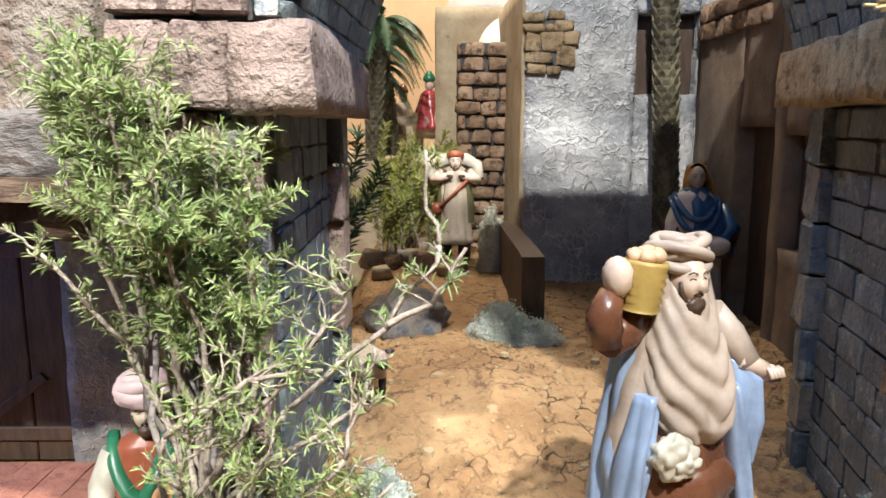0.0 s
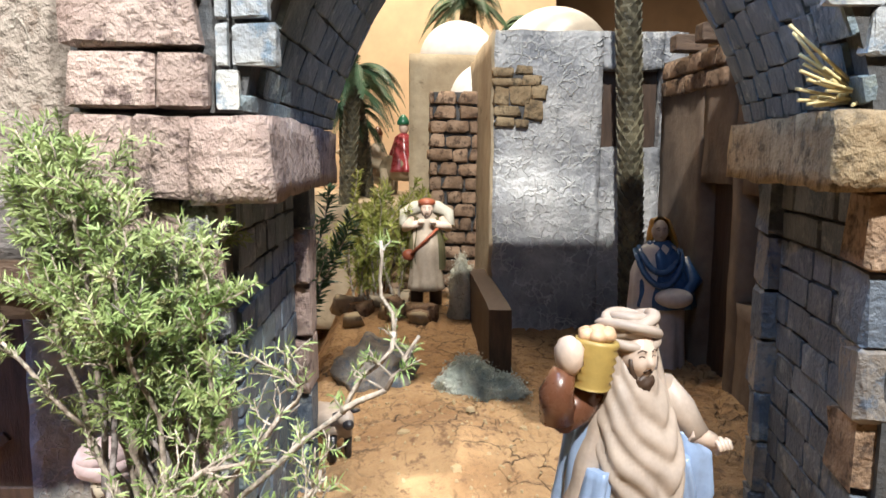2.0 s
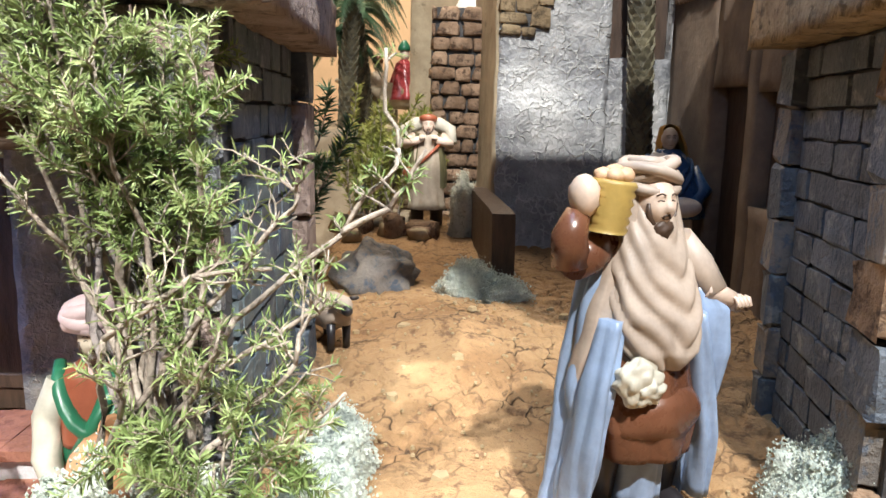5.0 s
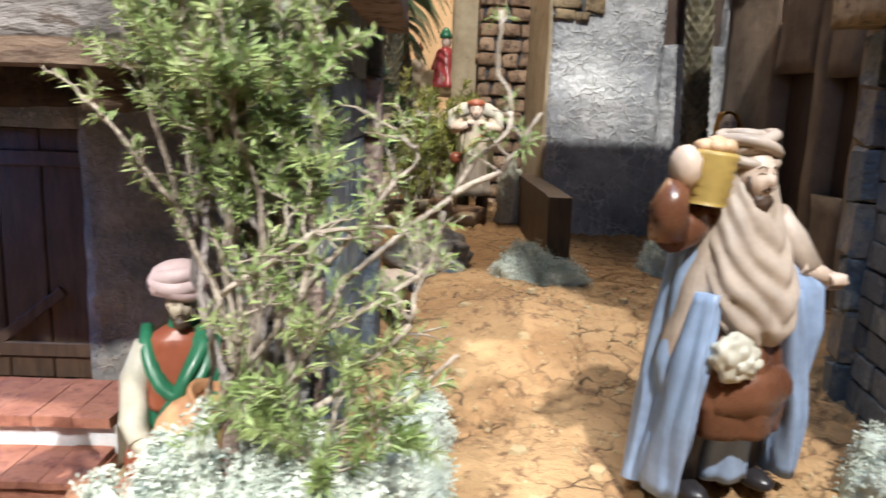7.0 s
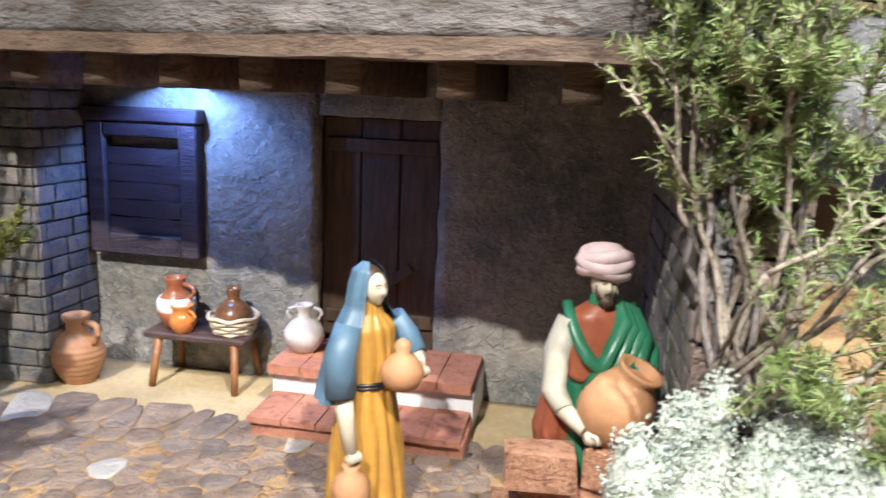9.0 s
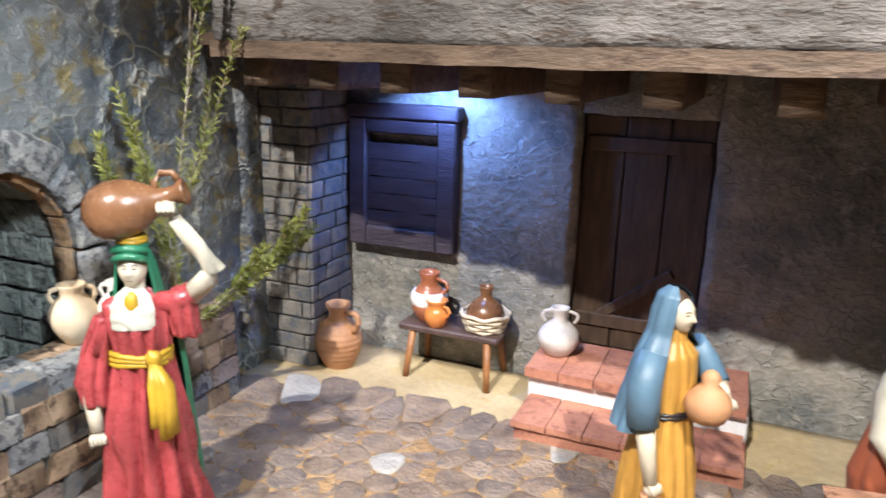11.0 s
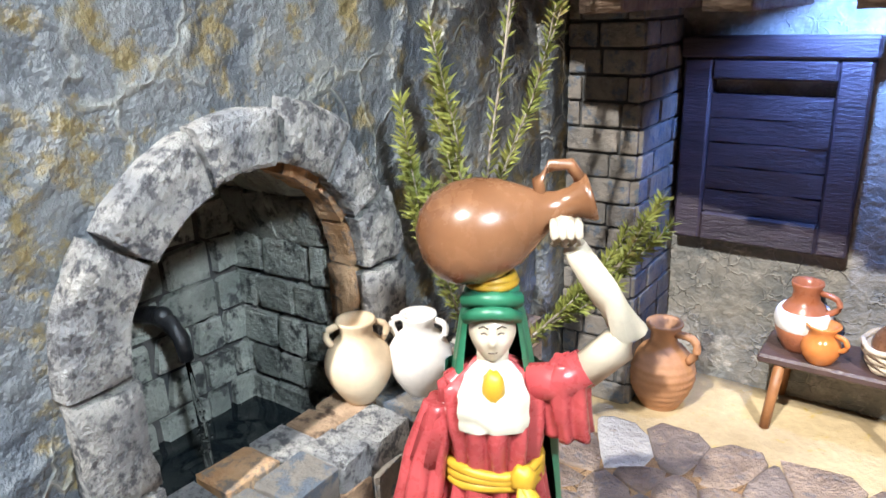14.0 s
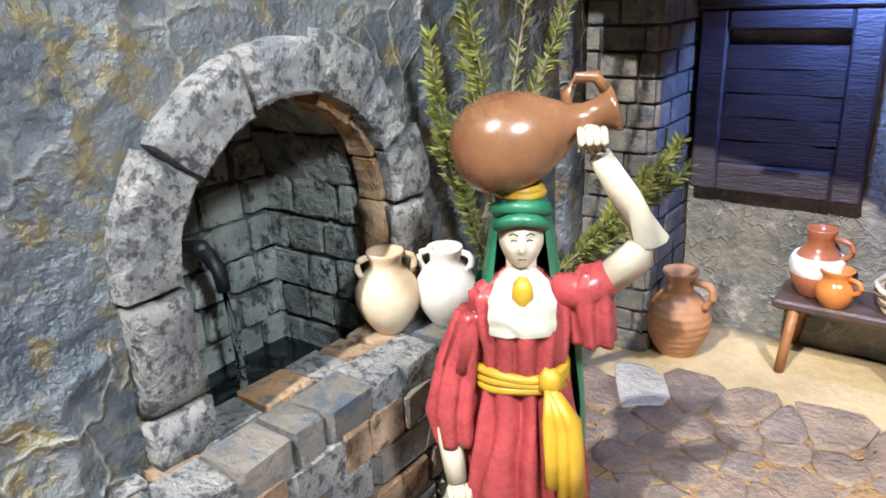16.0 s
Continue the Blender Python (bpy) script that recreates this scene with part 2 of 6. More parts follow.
YELLOWCLOTH, OCHRECLOTH, TEALCLOTH = paint("yellow_cloth", (0.58, 0.34, 0.03), 0.4), paint("ochre_cloth", (0.52, 0.27, 0.055), 0.4), paint("dusty_blue_cloth", (0.11, 0.20, 0.29), 0.45)
PINKCLOTH, DEEPBLUE, HAIR = paint("pink_white_cloth", (0.68, 0.52, 0.52), 0.5, 0.8), paint("deep_blue_cloth", (0.03, 0.09, 0.22), 0.3), paint("dark_hair", (0.07, 0.04, 0.025), 0.5)
OLIVECLOTH = paint("olive_cloth", (0.13, 0.12, 0.06), 0.5)
RUSTCLOTH, CREAMCLOTH, BREAD = paint("rust_cloth", (0.36, 0.10, 0.05), 0.4), paint("cream_cloth", (0.46, 0.38, 0.29), 0.5), paint("bread_crust", (0.70, 0.45, 0.27), 0.5)

WATER = bpy.data.materials.new("dark_water")
WATER.use_nodes = True
WATER.node_tree.nodes["Principled BSDF"].inputs["Base Color"].default_value = (0.006, 0.010, 0.013, 1)
WATER.node_tree.nodes["Principled BSDF"].inputs["Roughness"].default_value = 0.06
GLASS = bpy.data.materials.new("clear_water")
GLASS.use_nodes = True
GLASS.node_tree.nodes["Principled BSDF"].inputs["Transmission Weight"].default_value = 1.0
GLASS.node_tree.nodes["Principled BSDF"].inputs["Roughness"].default_value = 0.05
GLASS.node_tree.nodes["Principled BSDF"].inputs["IOR"].default_value = 1.33


def glow(name, colour, power):
    m = bpy.data.materials.new(name)
    m.use_nodes = True
    b = m.node_tree.nodes["Principled BSDF"]
    b.inputs["Base Color"].default_value = (*colour, 1)
    b.inputs["Emission Color"].default_value, b.inputs["Emission Strength"].default_value = (*colour, 1), power
    return m


LAMPGLOW = glow("lamp_glow", (1.0, 0.93, 0.8), 12)

# ---- mesh helpers ----


def link(name, bm, mats, parent=None, label="", smooth=False):
    me = bpy.data.meshes.new(name)
    if smooth:
        for f in bm.faces:
            f.smooth = True
    bmesh.ops.recalc_face_normals(bm, faces=bm.faces)
    bm.to_mesh(me)
    bm.free()
    for m in mats if isinstance(mats, (list, tuple)) else [mats]:
        me.materials.append(m)
    ob = new(name, me)
    if parent:
        ob.parent = parent
    if label:
        ob["label"] = label
    return ob


def part(name, bm, material, parent, label="", smooth=False):
    return link(name, bm, material, parent, label, smooth)


def thing(name, label, category, group="", at=(0, 0, 0), kind=""):
    e = new(name)
    e.location = at
    e.empty_display_size = 0.02
    return tagged(e, label, category, group, kind)


def box(bm, lo, hi, mat_index=0, bevel=0.0, seg=1):
    r = bmesh.ops.create_cube(bm, size=1, matrix=Matrix.Translation([(a + b) / 2 for a, b in zip(lo, hi)]) @ Matrix.Diagonal([b - a for a, b in zip(lo, hi)] + [1]))
    faces = list({f for v in r["verts"] for f in v.link_faces})
    if bevel:
        out = bmesh.ops.bevel(bm, geom=list({e for f in faces for e in f.edges}), offset=bevel, segments=seg, affect="EDGES")
        faces = list({f for f in faces if f.is_valid} | set(out["faces"]))
    for f in faces:
        f.material_index = mat_index
    return faces


def boxed(lo, hi, bevel=0.002):
    bm = bmesh.new()
    box(bm, lo, hi, 0, bevel)
    return bm


def slab(lo, hi, cut=0.02, amp=0.003, seed=0.0, freq=14.0):
    """A block cut into small faces, its skin uneven like hand-laid plaster."""
    bm = bmesh.new()
    n = [max(1, min(60, round((b - a) / cut))) for a, b in zip(lo, hi)]
    grid = {}

    def vert(i, j, k):
        key = (i, j, k)
        if key not in grid:
            p = Vector([lo[q] + (hi[q] - lo[q]) * key[q] / n[q] for q in range(3)])
            o = noise.noise_vector(p * freq + Vector((seed, 0, 0))) * amp + noise.noise_vector(p * freq * 3.1 + Vector((seed, 5, 0))) * amp * 0.4
            grid[key] = bm.verts.new(p + o)
        return grid[key]

    for ax in range(3):
        u, w = (ax + 1) % 3, (ax + 2) % 3
        for end in (0, n[ax]):
            for i in range(n[u]):
                for j in range(n[w]):
                    c = []
                    for di, dj in ((0, 0), (1, 0), (1, 1), (0, 1)):
                        key = [0, 0, 0]
                        key[ax], key[u], key[w] = end, i + di, j + dj
                        c.append(vert(*key))
                    bm.faces.new(c)
    return bm


def ring_skin(bm, rings, mi=0, caps=(True, True), closed=True):
    vs = [[bm.verts.new(p) for p in r] for r in rings]
    for a, b in zip(vs, vs[1:]):
        k = len(a)
        for i in range(k if closed else k - 1):
            f = bm.faces.new((a[i], a[(i + 1) % k], b[(i + 1) % k], b[i]))
            f.material_index, f.smooth = mi, True
    if closed:
        for end, r in ((0, vs[0]), (1, vs[-1])):
            if caps[end]:
                f = bm.faces.new(r)
                f.material_index = mi
    return vs


def tube(bm, pts, radii, mi=0, seg=10, flat=1.0):
    pts = [Vector(p) for p in pts]
    rings = []
    for i, p in enumerate(pts):
        d = (pts[min(i + 1, len(pts) - 1)] - pts[max(i - 1, 0)]).normalized()
        a = d.orthogonal() if abs(d.z) > 0.9 else d.cross(Vector((0, 0, 1)))
        a.normalize()
        b = d.cross(a).normalized()
        r = radii[i] if isinstance(radii, (list, tuple)) else radii
        rings.append([p + (a * math.cos(q) + b * math.sin(q) * flat) * r for q in (2 * math.pi * k / seg for k in range(seg))])
    ring_skin(bm, rings, mi)


def lathe(bm, prof, at=(0, 0, 0), mi=0, seg=28, turn=None):
    """prof: radius, height. A pot turned on a wheel."""
    rings = []
    for r, z in prof:
        ring = []
        for k in range(seg):
            p = Vector((r * math.cos(2 * math.pi * k / seg), r * math.sin(2 * math.pi * k / seg), z))
            ring.append((turn @ p if turn else p) + Vector(at))
        rings.append(ring)
    ring_skin(bm, rings, mi)


def robe(bm, rings, mi=0, seg=48, folds=9, amp=0.1, phase=0.0, arc=None, sag=None):
    """Cloth hung round a body. rings: z, cx, cy, rx, ry. Folds deepen downwards."""
    out = []
    zs = [r[0] for r in rings]
    lo, hi = min(zs), max(zs)
    steps = []
    for a, b in zip(rings, rings[1:]):
        m = max(4, round(abs(b[0] - a[0]) / 0.0024)) if sag else 6
        for k in range(m):
            steps.append([p + (q - p) * k / m for p, q in zip(a, b)])
    steps.append(rings[-1])
    seg = round(seg * 1.6)
    for z, cx, cy, rx, ry in steps:
        f = amp * (0.5 + 0.5 * (hi - z) / (hi - lo))
        ring = []
        for k in range(seg + (1 if arc else 0)):
            q = (arc[0] + (arc[1] - arc[0]) * k / seg) if arc else 2 * math.pi * k / seg
            n = noise.noise(Vector((math.cos(q) * 2 + phase, math.sin(q) * 2, z * 25)))
            s = 1 + f * (1.6 * abs(math.sin((folds * q + phase + n * 2.2 + z * 12) / 2)) - 0.9 + 0.6 * n)
            if sag:
                dq = math.atan2(math.cos(q), -math.sin(q))
                s += sag[0] * math.exp(-(dq / 1.5) ** 2) * (2 * abs(math.sin(math.pi * (z - sag[2] * abs(dq - 0.25) ** 1.4 + 0.008 * n) / sag[1])) - 1)
            ring.append((cx + rx * s * math.cos(q), cy + ry * s * math.sin(q), z))
        out.append(ring)
    ring_skin(bm, out, mi, closed=not arc)


def blob(bm, c, r, mi=0, seg=14, rough=0.0, turn=None):
    rings = []
    m = max(6, seg // 2 + 2)
    for i in range(m + 1):
        t = math.pi * (0.03 + 0.94 * i / m)
        ring = []
        for k in range(seg):
            q = 2 * math.pi * k / seg
            p = Vector((math.sin(t) * math.cos(q), math.sin(t) * math.sin(q), -math.cos(t)))
            p *= 1 + rough * noise.noise(p * 2.3 + Vector(c) * 40)
            p = Vector([a * b for a, b in zip(p, r)])
            ring.append((turn @ p if turn else p) + Vector(c))
        rings.append(ring)
    ring_skin(bm, rings, mi)


def rubble(seed, jag=0.10):
    """A unit stone with rounded, uneven edges."""
    bm = bmesh.new()
    bmesh.ops.create_cube(bm, size=1)
    bmesh.ops.bevel(bm, geom=list(bm.edges), offset=0.13 if jag > 0.19 else 0.065, segments=1, affect="EDGES")
    rnd = random.Random(seed)
    for v in bm.verts:
        v.co += Vector([rnd.uniform(-jag, jag) * 0.5 for _ in range(3)])
    me = bpy.data.meshes.new("stone")
    bmesh.ops.recalc_face_normals(bm, faces=bm.faces)
    for f in bm.faces:
        f.smooth = jag > 0.19
    bm.to_mesh(me)
    bm.free()
    return me


STONES = {}


def stone_mesh(material, k, jag):
    key = (material.name, k, jag)
    if key not in STONES:
        me = rubble(k * 7 + 3, jag)
        me.materials.append(material)
        STONES[key] = me
    return STONES[key]


RND = random.Random(5)


def piece(name, material, parent, centre, size, turn=None, jag=0.10):
    """One stone or brick on a shared mesh."""
    ob = new(name, stone_mesh(material, RND.randrange(6), jag))
    m = Matrix.Translation(centre)
    if turn is not None:
        m = m @ turn.to_4x4()
    ob.matrix_world = m @ Matrix.Diagonal((*size, 1))
    ob.parent = parent
    return ob


def courses(name, mats, parent, u, v, o, du, dv, height, length, proud=0.006, jag=0.08, skip=None, joint=0.0025, uneven=0.35):
    """Lay pieces in rows on the rectangle o + a*u + b*v; u and v unit vectors, the third axis stands proud."""
    u, v, o = Vector(u), Vector(v), Vector(o)
    n = u.cross(v)
    turn = Matrix((u, v, n)).transposed()
    rows = max(1, round(dv / height))
    h = dv / rows
    for i in range(rows):
        a = -RND.random() * length * 0.8
        while a < du:
            w = length * (1 + RND.uniform(-uneven, uneven))
            lo, hi = max(a, 0), min(a + w, du)
            if hi - lo > length * 0.22:
                c = o + u * (lo + hi) / 2 + v * (i + 0.5) * h
                if not (skip and skip(c)):
                    piece(name, mats[RND.randrange(len(mats))], parent, c + n * RND.uniform(-0.001, 0.001), (hi - lo - joint, h - joint, proud * 2), turn, jag)
            a += w

# ---- room, base and ground ----


def sstep(a, b, x):
    t = max(0.0, min(1.0, (x - a) / (b - a)))
    return t * t * (3 - 2 * t)


def ground_z(x, y):
    street = 0.092 + 0.05 * sstep(0.45, 1.0, y) + 0.03 * sstep(1.0, 1.6, y)
    mound = 0.022 * math.exp(-((x - 0.07) / 0.09) ** 2 - ((y - 0.80) / 0.10) ** 2)
    return -0.006 + (street + mound + 0.006) * sstep(-0.21, -0.10, x)


def plain(name, lo, hi, material, label, category):
    ob = link(name, boxed(lo, hi, 0), material)
    return tagged(ob, label, category, "", "structure")


plain("floor", (-3, -3, -0.95), (3.4, 4.6, -0.9), ROOMFLOOR, "dark grey floor of the exhibition room", "floor")
plain("wall_back", (-3, 3.3, -0.9), (0.66, 3.36, 2.7), PEACH, "peach painted backdrop wall behind the village", "wall")
plain("wall_far", (0.66, 4.4, -0.9), (3.4, 4.46, 2.7), DARKROOM, "dark brown far wall of the room", "wall")
plain("wall_west", (-3.06, -3, -0.9), (-3, 4.46, 2.7), PEACH, "peach painted side wall", "wall")
plain("wall_east", (3.4, -3, -0.9), (3.46, 4.46, 2.7), DARKROOM, "brown painted side wall", "wall")
plain("wall_front", (-3.06, -3.06, -0.9), (3.46, -3, 2.7), DARKROOM, "brown painted wall behind the visitors", "wall")
plain("ceiling", (-3.06, -3.06, 2.7), (3.46, 4.46, 2.76), DARKROOM, "dark ceiling of the exhibition room", "ceiling")
plain("base", (-1.6, -0.25, -0.9), (1.5, 3.2, -0.02), DARKROOM, "brown plinth that carries the model village", "plinth")

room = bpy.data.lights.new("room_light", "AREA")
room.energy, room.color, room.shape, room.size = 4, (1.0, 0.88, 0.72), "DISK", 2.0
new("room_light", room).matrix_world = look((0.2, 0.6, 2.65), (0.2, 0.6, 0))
back = bpy.data.lights.new("backdrop_light", "AREA")
back.energy, back.color, back.size = 85, (1.0, 0.86, 0.68), 1.0
new("backdrop_light", back).matrix_world = look((0.0, 2.2, 2.5), (0.0, 3.3, 0.7))

bm = bmesh.new()
NX, NY = 320, 320
gv = [[None] * (NY + 1) for _ in range(NX + 1)]
for i in range(NX + 1):
    x = -1.6 + 1.3 * i / 20 if i < 20 else (-0.30 + 0.80 * (i - 20) / 280 if i <= 300 else 0.5 + 1.0 * (i - 300) / 20)
    for j in range(NY + 1):
        y = -0.25 + 0.65 * j / 20 if j < 20 else (0.4 + 0.8 * (j - 20) / 280 if j <= 300 else 1.2 + 2.0 * (j - 300) / 20)
        p = Vector((x, y, 0))
        s = sstep(-0.24, -0.1, x)
        z = ground_z(x, y) + s * (noise.noise(p * 14) * 0.005 + noise.noise(p * 45) * 0.0024 + noise.noise(p * 120) * 0.0014)
        c = noise.voronoi(p * 19 + noise.noise_vector(p * 30) * 0.4)[0]
        crack = max(0.0, 1 - (c[1] - c[0]) / 0.12) * sstep(-0.05, 0.12, noise.noise(p * 7 + Vector((3, 1, 0))) + 0.3 * sstep(0.0, 0.2, x))
        gv[i][j] = bm.verts.new((x, y, z - s * crack * 0.0075))
for i in range(NX):
    for j in range(NY):
        bm.faces.new((gv[i][j], gv[i + 1][j], gv[i + 1][j + 1], gv[i][j + 1])).smooth = True
ground = tagged(link("ground", bm, EARTH), "sandy brown cracked earth of the village street", "ground", "", "structure")

court = tagged(link("pavement", slab((-0.90, 0.05, -0.03), (-0.20, 0.79, 0.0), 0.016, 0.0018, 2, 20), SAND, smooth=True), "yellow sand courtyard floor with flagstones", "courtyard", "", "structure")

part("bedding", slab((-0.90, 0.05, -0.02), (-0.245, 0.635, 0.0022), 0.016, 0.0012, 5, 30), EARTH, court, "brown earth between the flagstones", True)

# ---- courtyard house ----
wall = thing("wall_north", "blue grey plastered house wall over bare ochre plaster", "wall", kind="structure")
part("plaster", slab((-0.90, 0.79, -0.02), (-0.536, 0.82, 0.40), 0.012, 0.0022, 1, 30), BLUEWALL, wall, smooth=True)
part("plaster", slab((-0.391, 0.79, -0.02), (-0.132, 0.82, 0.40), 0.012, 0.0022, 4, 30), BLUEWALL, wall, smooth=True)
part("plaster", slab((-0.536, 0.79, 0.326), (-0.391, 0.82, 0.40), 0.012, 0.0022, 7, 30), BLUEWALL, wall, smooth=True)

door = thing("door_1", "closed dark brown plank door in the blue house wall", "door", kind="structure")
for k in range(3):
    part("plank", boxed((-0.535 + 0.0477 * k, 0.806, 0.05), (-0.535 + 0.0477 * (k + 1) - 0.0015, 0.814, 0.325), 0.0015), DOORWOOD, door)
part("rail", boxed((-0.53, 0.802, 0.075), (-0.396, 0.8065, 0.092), 0.0015), DOORWOOD, door)
part("rail", boxed((-0.53, 0.802, 0.285), (-0.396, 0.8065, 0.302), 0.0015), DOORWOOD, door)
bm = boxed((-0.006, 0.8025, -0.05), (0.006, 0.8062, 0.05), 0.001)
brace = part("brace", bm, DOORWOOD, door)
brace.matrix_basis = Matrix.Translation((-0.463, 0, 0.12)) @ Matrix.Rotation(radians(52), 4, "Y")
part("back_board", boxed((-0.54, 0.8145, 0.045), (-0.387, 0.822, 0.33), 0), DOORWOOD, door)

shut = thing("window_1", "closed plum coloured wooden shutter of wide boards", "shutter", kind="structure")
X0, X1, Z0, Z1, YS = -0.825, -0.68, 0.146, 0.326, 0.772
for lo, hi in (((X0, YS, Z0), (X0 + 0.024, 0.792, Z1 - 0.018)), ((X1 - 0.024, YS, Z0), (X1, 0.792, Z1 - 0.018)), ((X0 + 0.024, YS, Z0), (X1 - 0.024, 0.792, Z0 + 0.026)), ((X0 - 0.003, YS - 0.003, Z1 - 0.0178), (X1 + 0.003, 0.792, Z1)), ((X0 + 0.024, YS, Z1 - 0.036), (X1 - 0.024, 0.792, Z1 - 0.0182))):
    part("frame", boxed(lo, hi, 0.002), SHUTWOOD, shut)
for k in range(5):
    h = (Z1 - 0.048 - Z0 - 0.026) / 5
    ob = part("board", slab((X0 + 0.0245, YS + 0.006, Z0 + 0.0265 + k * h), (X1 - 0.0245, 0.79, Z0 + 0.0255 + (k + 1) * h), 0.012, 0.0012, k, 30), SHUTWOOD, shut)

def skew(bm):
    """Turn a beam a little, so that its end by the fountain stands farther back."""
    for v in bm.verts:
        v.co.y += 0.080 - 0.15 * (v.co.x + 0.5)
    return bm


porch = thing("porch_roof", "weathered wooden porch roof on dark rafters", "roof", kind="structure")
part("fascia", skew(slab((-0.873, 0.452, 0.392), (-0.184, 0.50, 0.435), 0.009, 0.0032, 3, 26)), GREYWOOD, porch, "grey weathered wooden fascia", True)
part("edge_board", skew(slab((-0.875, 0.448, 0.377), (-0.185, 0.485, 0.393), 0.012, 0.0012, 8, 20)), WOOD, porch)
part("boards", skew(boxed((-0.92, 0.470, 0.3885), (-0.19, 0.74, 0.401), 0)), DOORWOOD, porch)
for x in (-0.830, -0.745, -0.661, -0.580, -0.502, -0.424, -0.333, -0.240):
    part("rafter", slab((x - 0.014, 0.548 - 0.15 * (x + 0.5), 0.350), (x + 0.014, 0.79, 0.3875), 0.012, 0.0012, x, 30), WOOD, porch, smooth=True)
tagged(link("wall_upper", skew(slab((-0.90, 0.478, 0.43), (-0.175, 0.55, 0.80), 0.012, 0.006, 5, 16)), CREAM, smooth=True), "rough cream and brown plaster above the porch roof", "wall", "", "structure")

# pilaster of brick beside the fountain
pil = thing("pilaster", "grey brown brick pilaster at the corner of the courtyard", "pilaster", kind="structure")
part("core", boxed((-0.897, 0.694, 0), (-0.834, 0.79, 0.387), 0), MORTAR, pil)
courses("brick", [PILBRICK], pil, (1, 0, 0), (0, 0, 1), (-0.898, 0.694, 0.0), 0.066, 0.385, 0.0215, 0.04, 0.004, 0.05)
courses("brick", [PILBRICK], pil, (0, 1, 0), (0, 0, 1), (-0.834, 0.692, 0.0), 0.098, 0.385, 0.0215, 0.045, 0.004, 0.05)

tagged(link("wall_corner", slab((-0.97, 0.66, -0.02), (-0.899, 0.83, 0.80), 0.014, 0.004, 2, 22), ROCK, smooth=True), "dark rock plaster in the corner behind the pilaster", "wall", "", "structure")

# steps to the door
steps = thing("door_steps", "two terracotta tiled steps with a white riser", "steps", kind="structure")
part("lower_body", boxed((-0.55, 0.632, 0), (-0.328, 0.70, 0.017), 0.001), TERRA, steps)
part("upper_body", boxed((-0.555, 0.70, 0), (-0.328, 0.79, 0.045), 0.001), WHITEPAINT, steps, "white painted riser")
for k in range(6):
    w = 0.222 / 6
    part("tile", slab((-0.552 + k * w, 0.628, 0.017), (-0.552 + (k + 1) * w - 0.001, 0.699, 0.0235), 0.012, 0.0009, k, 40), TERRA, steps)
    part("tile", slab((-0.558 + k * w * 1.03, 0.692, 0.0451), (-0.558 + (k + 1) * w * 1.03 - 0.001, 0.79, 0.056), 0.012, 0.0009, k + 9, 40), TERRA, steps)

# ---- fountain ----
YC, ZC, RI, RO = 0.351, 0.207, 0.078, 0.1095
fw = thing("wall_west_fountain", "grey veined rock plaster wall round the fountain arch", "wall", kind="structure")


def hole(a, r):
    """Point of the arch outline in direction a (from the right, over the top)."""
    c, s = math.cos(a), math.sin(a)
    if s >= 0:
        return YC + r * c, ZC + r * s
    k = min(r / max(abs(c), 1e-6), 0.150 / max(-s, 1e-6))
    return YC + k * c, ZC + k * s


def rect(a, y0, y1, z0, z1):
    c, s = math.cos(a), math.sin(a)
    k = min([((y1 if c > 0 else y0) - YC) / c if abs(c) > 1e-6 else 9, ((z1 if s > 0 else z0) - ZC) / s if abs(s) > 1e-6 else 9])
    return YC + k * c, ZC + k * s


bm = bmesh.new()
N, M = 320, 90
grid = []
for i in range(N):
    a = 2 * math.pi * i / N
    p, q = hole(a, RI + 0.012), rect(a, 0.06, 0.72, -0.02, 0.80)
    row = []
    for k in range(M + 1):
        t = (k / M) ** 1.35
        y, z = p[0] + (q[0] - p[0]) * t, p[1] + (q[1] - p[1]) * t
        v = Vector((0.3, y, z))
        bulge = noise.noise(v * 6) * 0.009 + noise.noise(v * 22) * 0.003 + noise.noise(v * 60) * 0.0012
        ridge = (1 - abs(noise.noise(v * 9 + noise.noise_vector(v * 20) * 0.25 + Vector((4, 0, 0))))) ** 26 * 0.005
        row.append(bm.verts.new((-0.908 + (bulge + ridge) * sstep(0.0, 0.25, t) - 0.004, y, z)))
    grid.append(row)
for i in range(N):
    for k in range(M):
        bm.faces.new((grid[i][k], grid[(i + 1) % N][k], grid[(i + 1) % N][k + 1], grid[i][k + 1])).smooth = True
inner = [bm.verts.new((-1.045, *hole(2 * math.pi * i / N, RI + 0.012))) for i in range(N)]
outer = [bm.verts.new((-1.06, *rect(2 * math.pi * i / N, 0.06, 0.72, -0.02, 0.80))) for i in range(N)]
for i in range(N):
    j = (i + 1) % N
    bm.faces.new((grid[i][0], inner[i], inner[j], grid[j][0]))
    bm.faces.new((grid[i][M], grid[j][M], outer[j], outer[i]))
bm.faces.new(inner)
part("rock", bm, ROCK, fw)

arch = thing("fountain_arch", "round arch of grey pitted stone blocks", "arch", kind="structure")


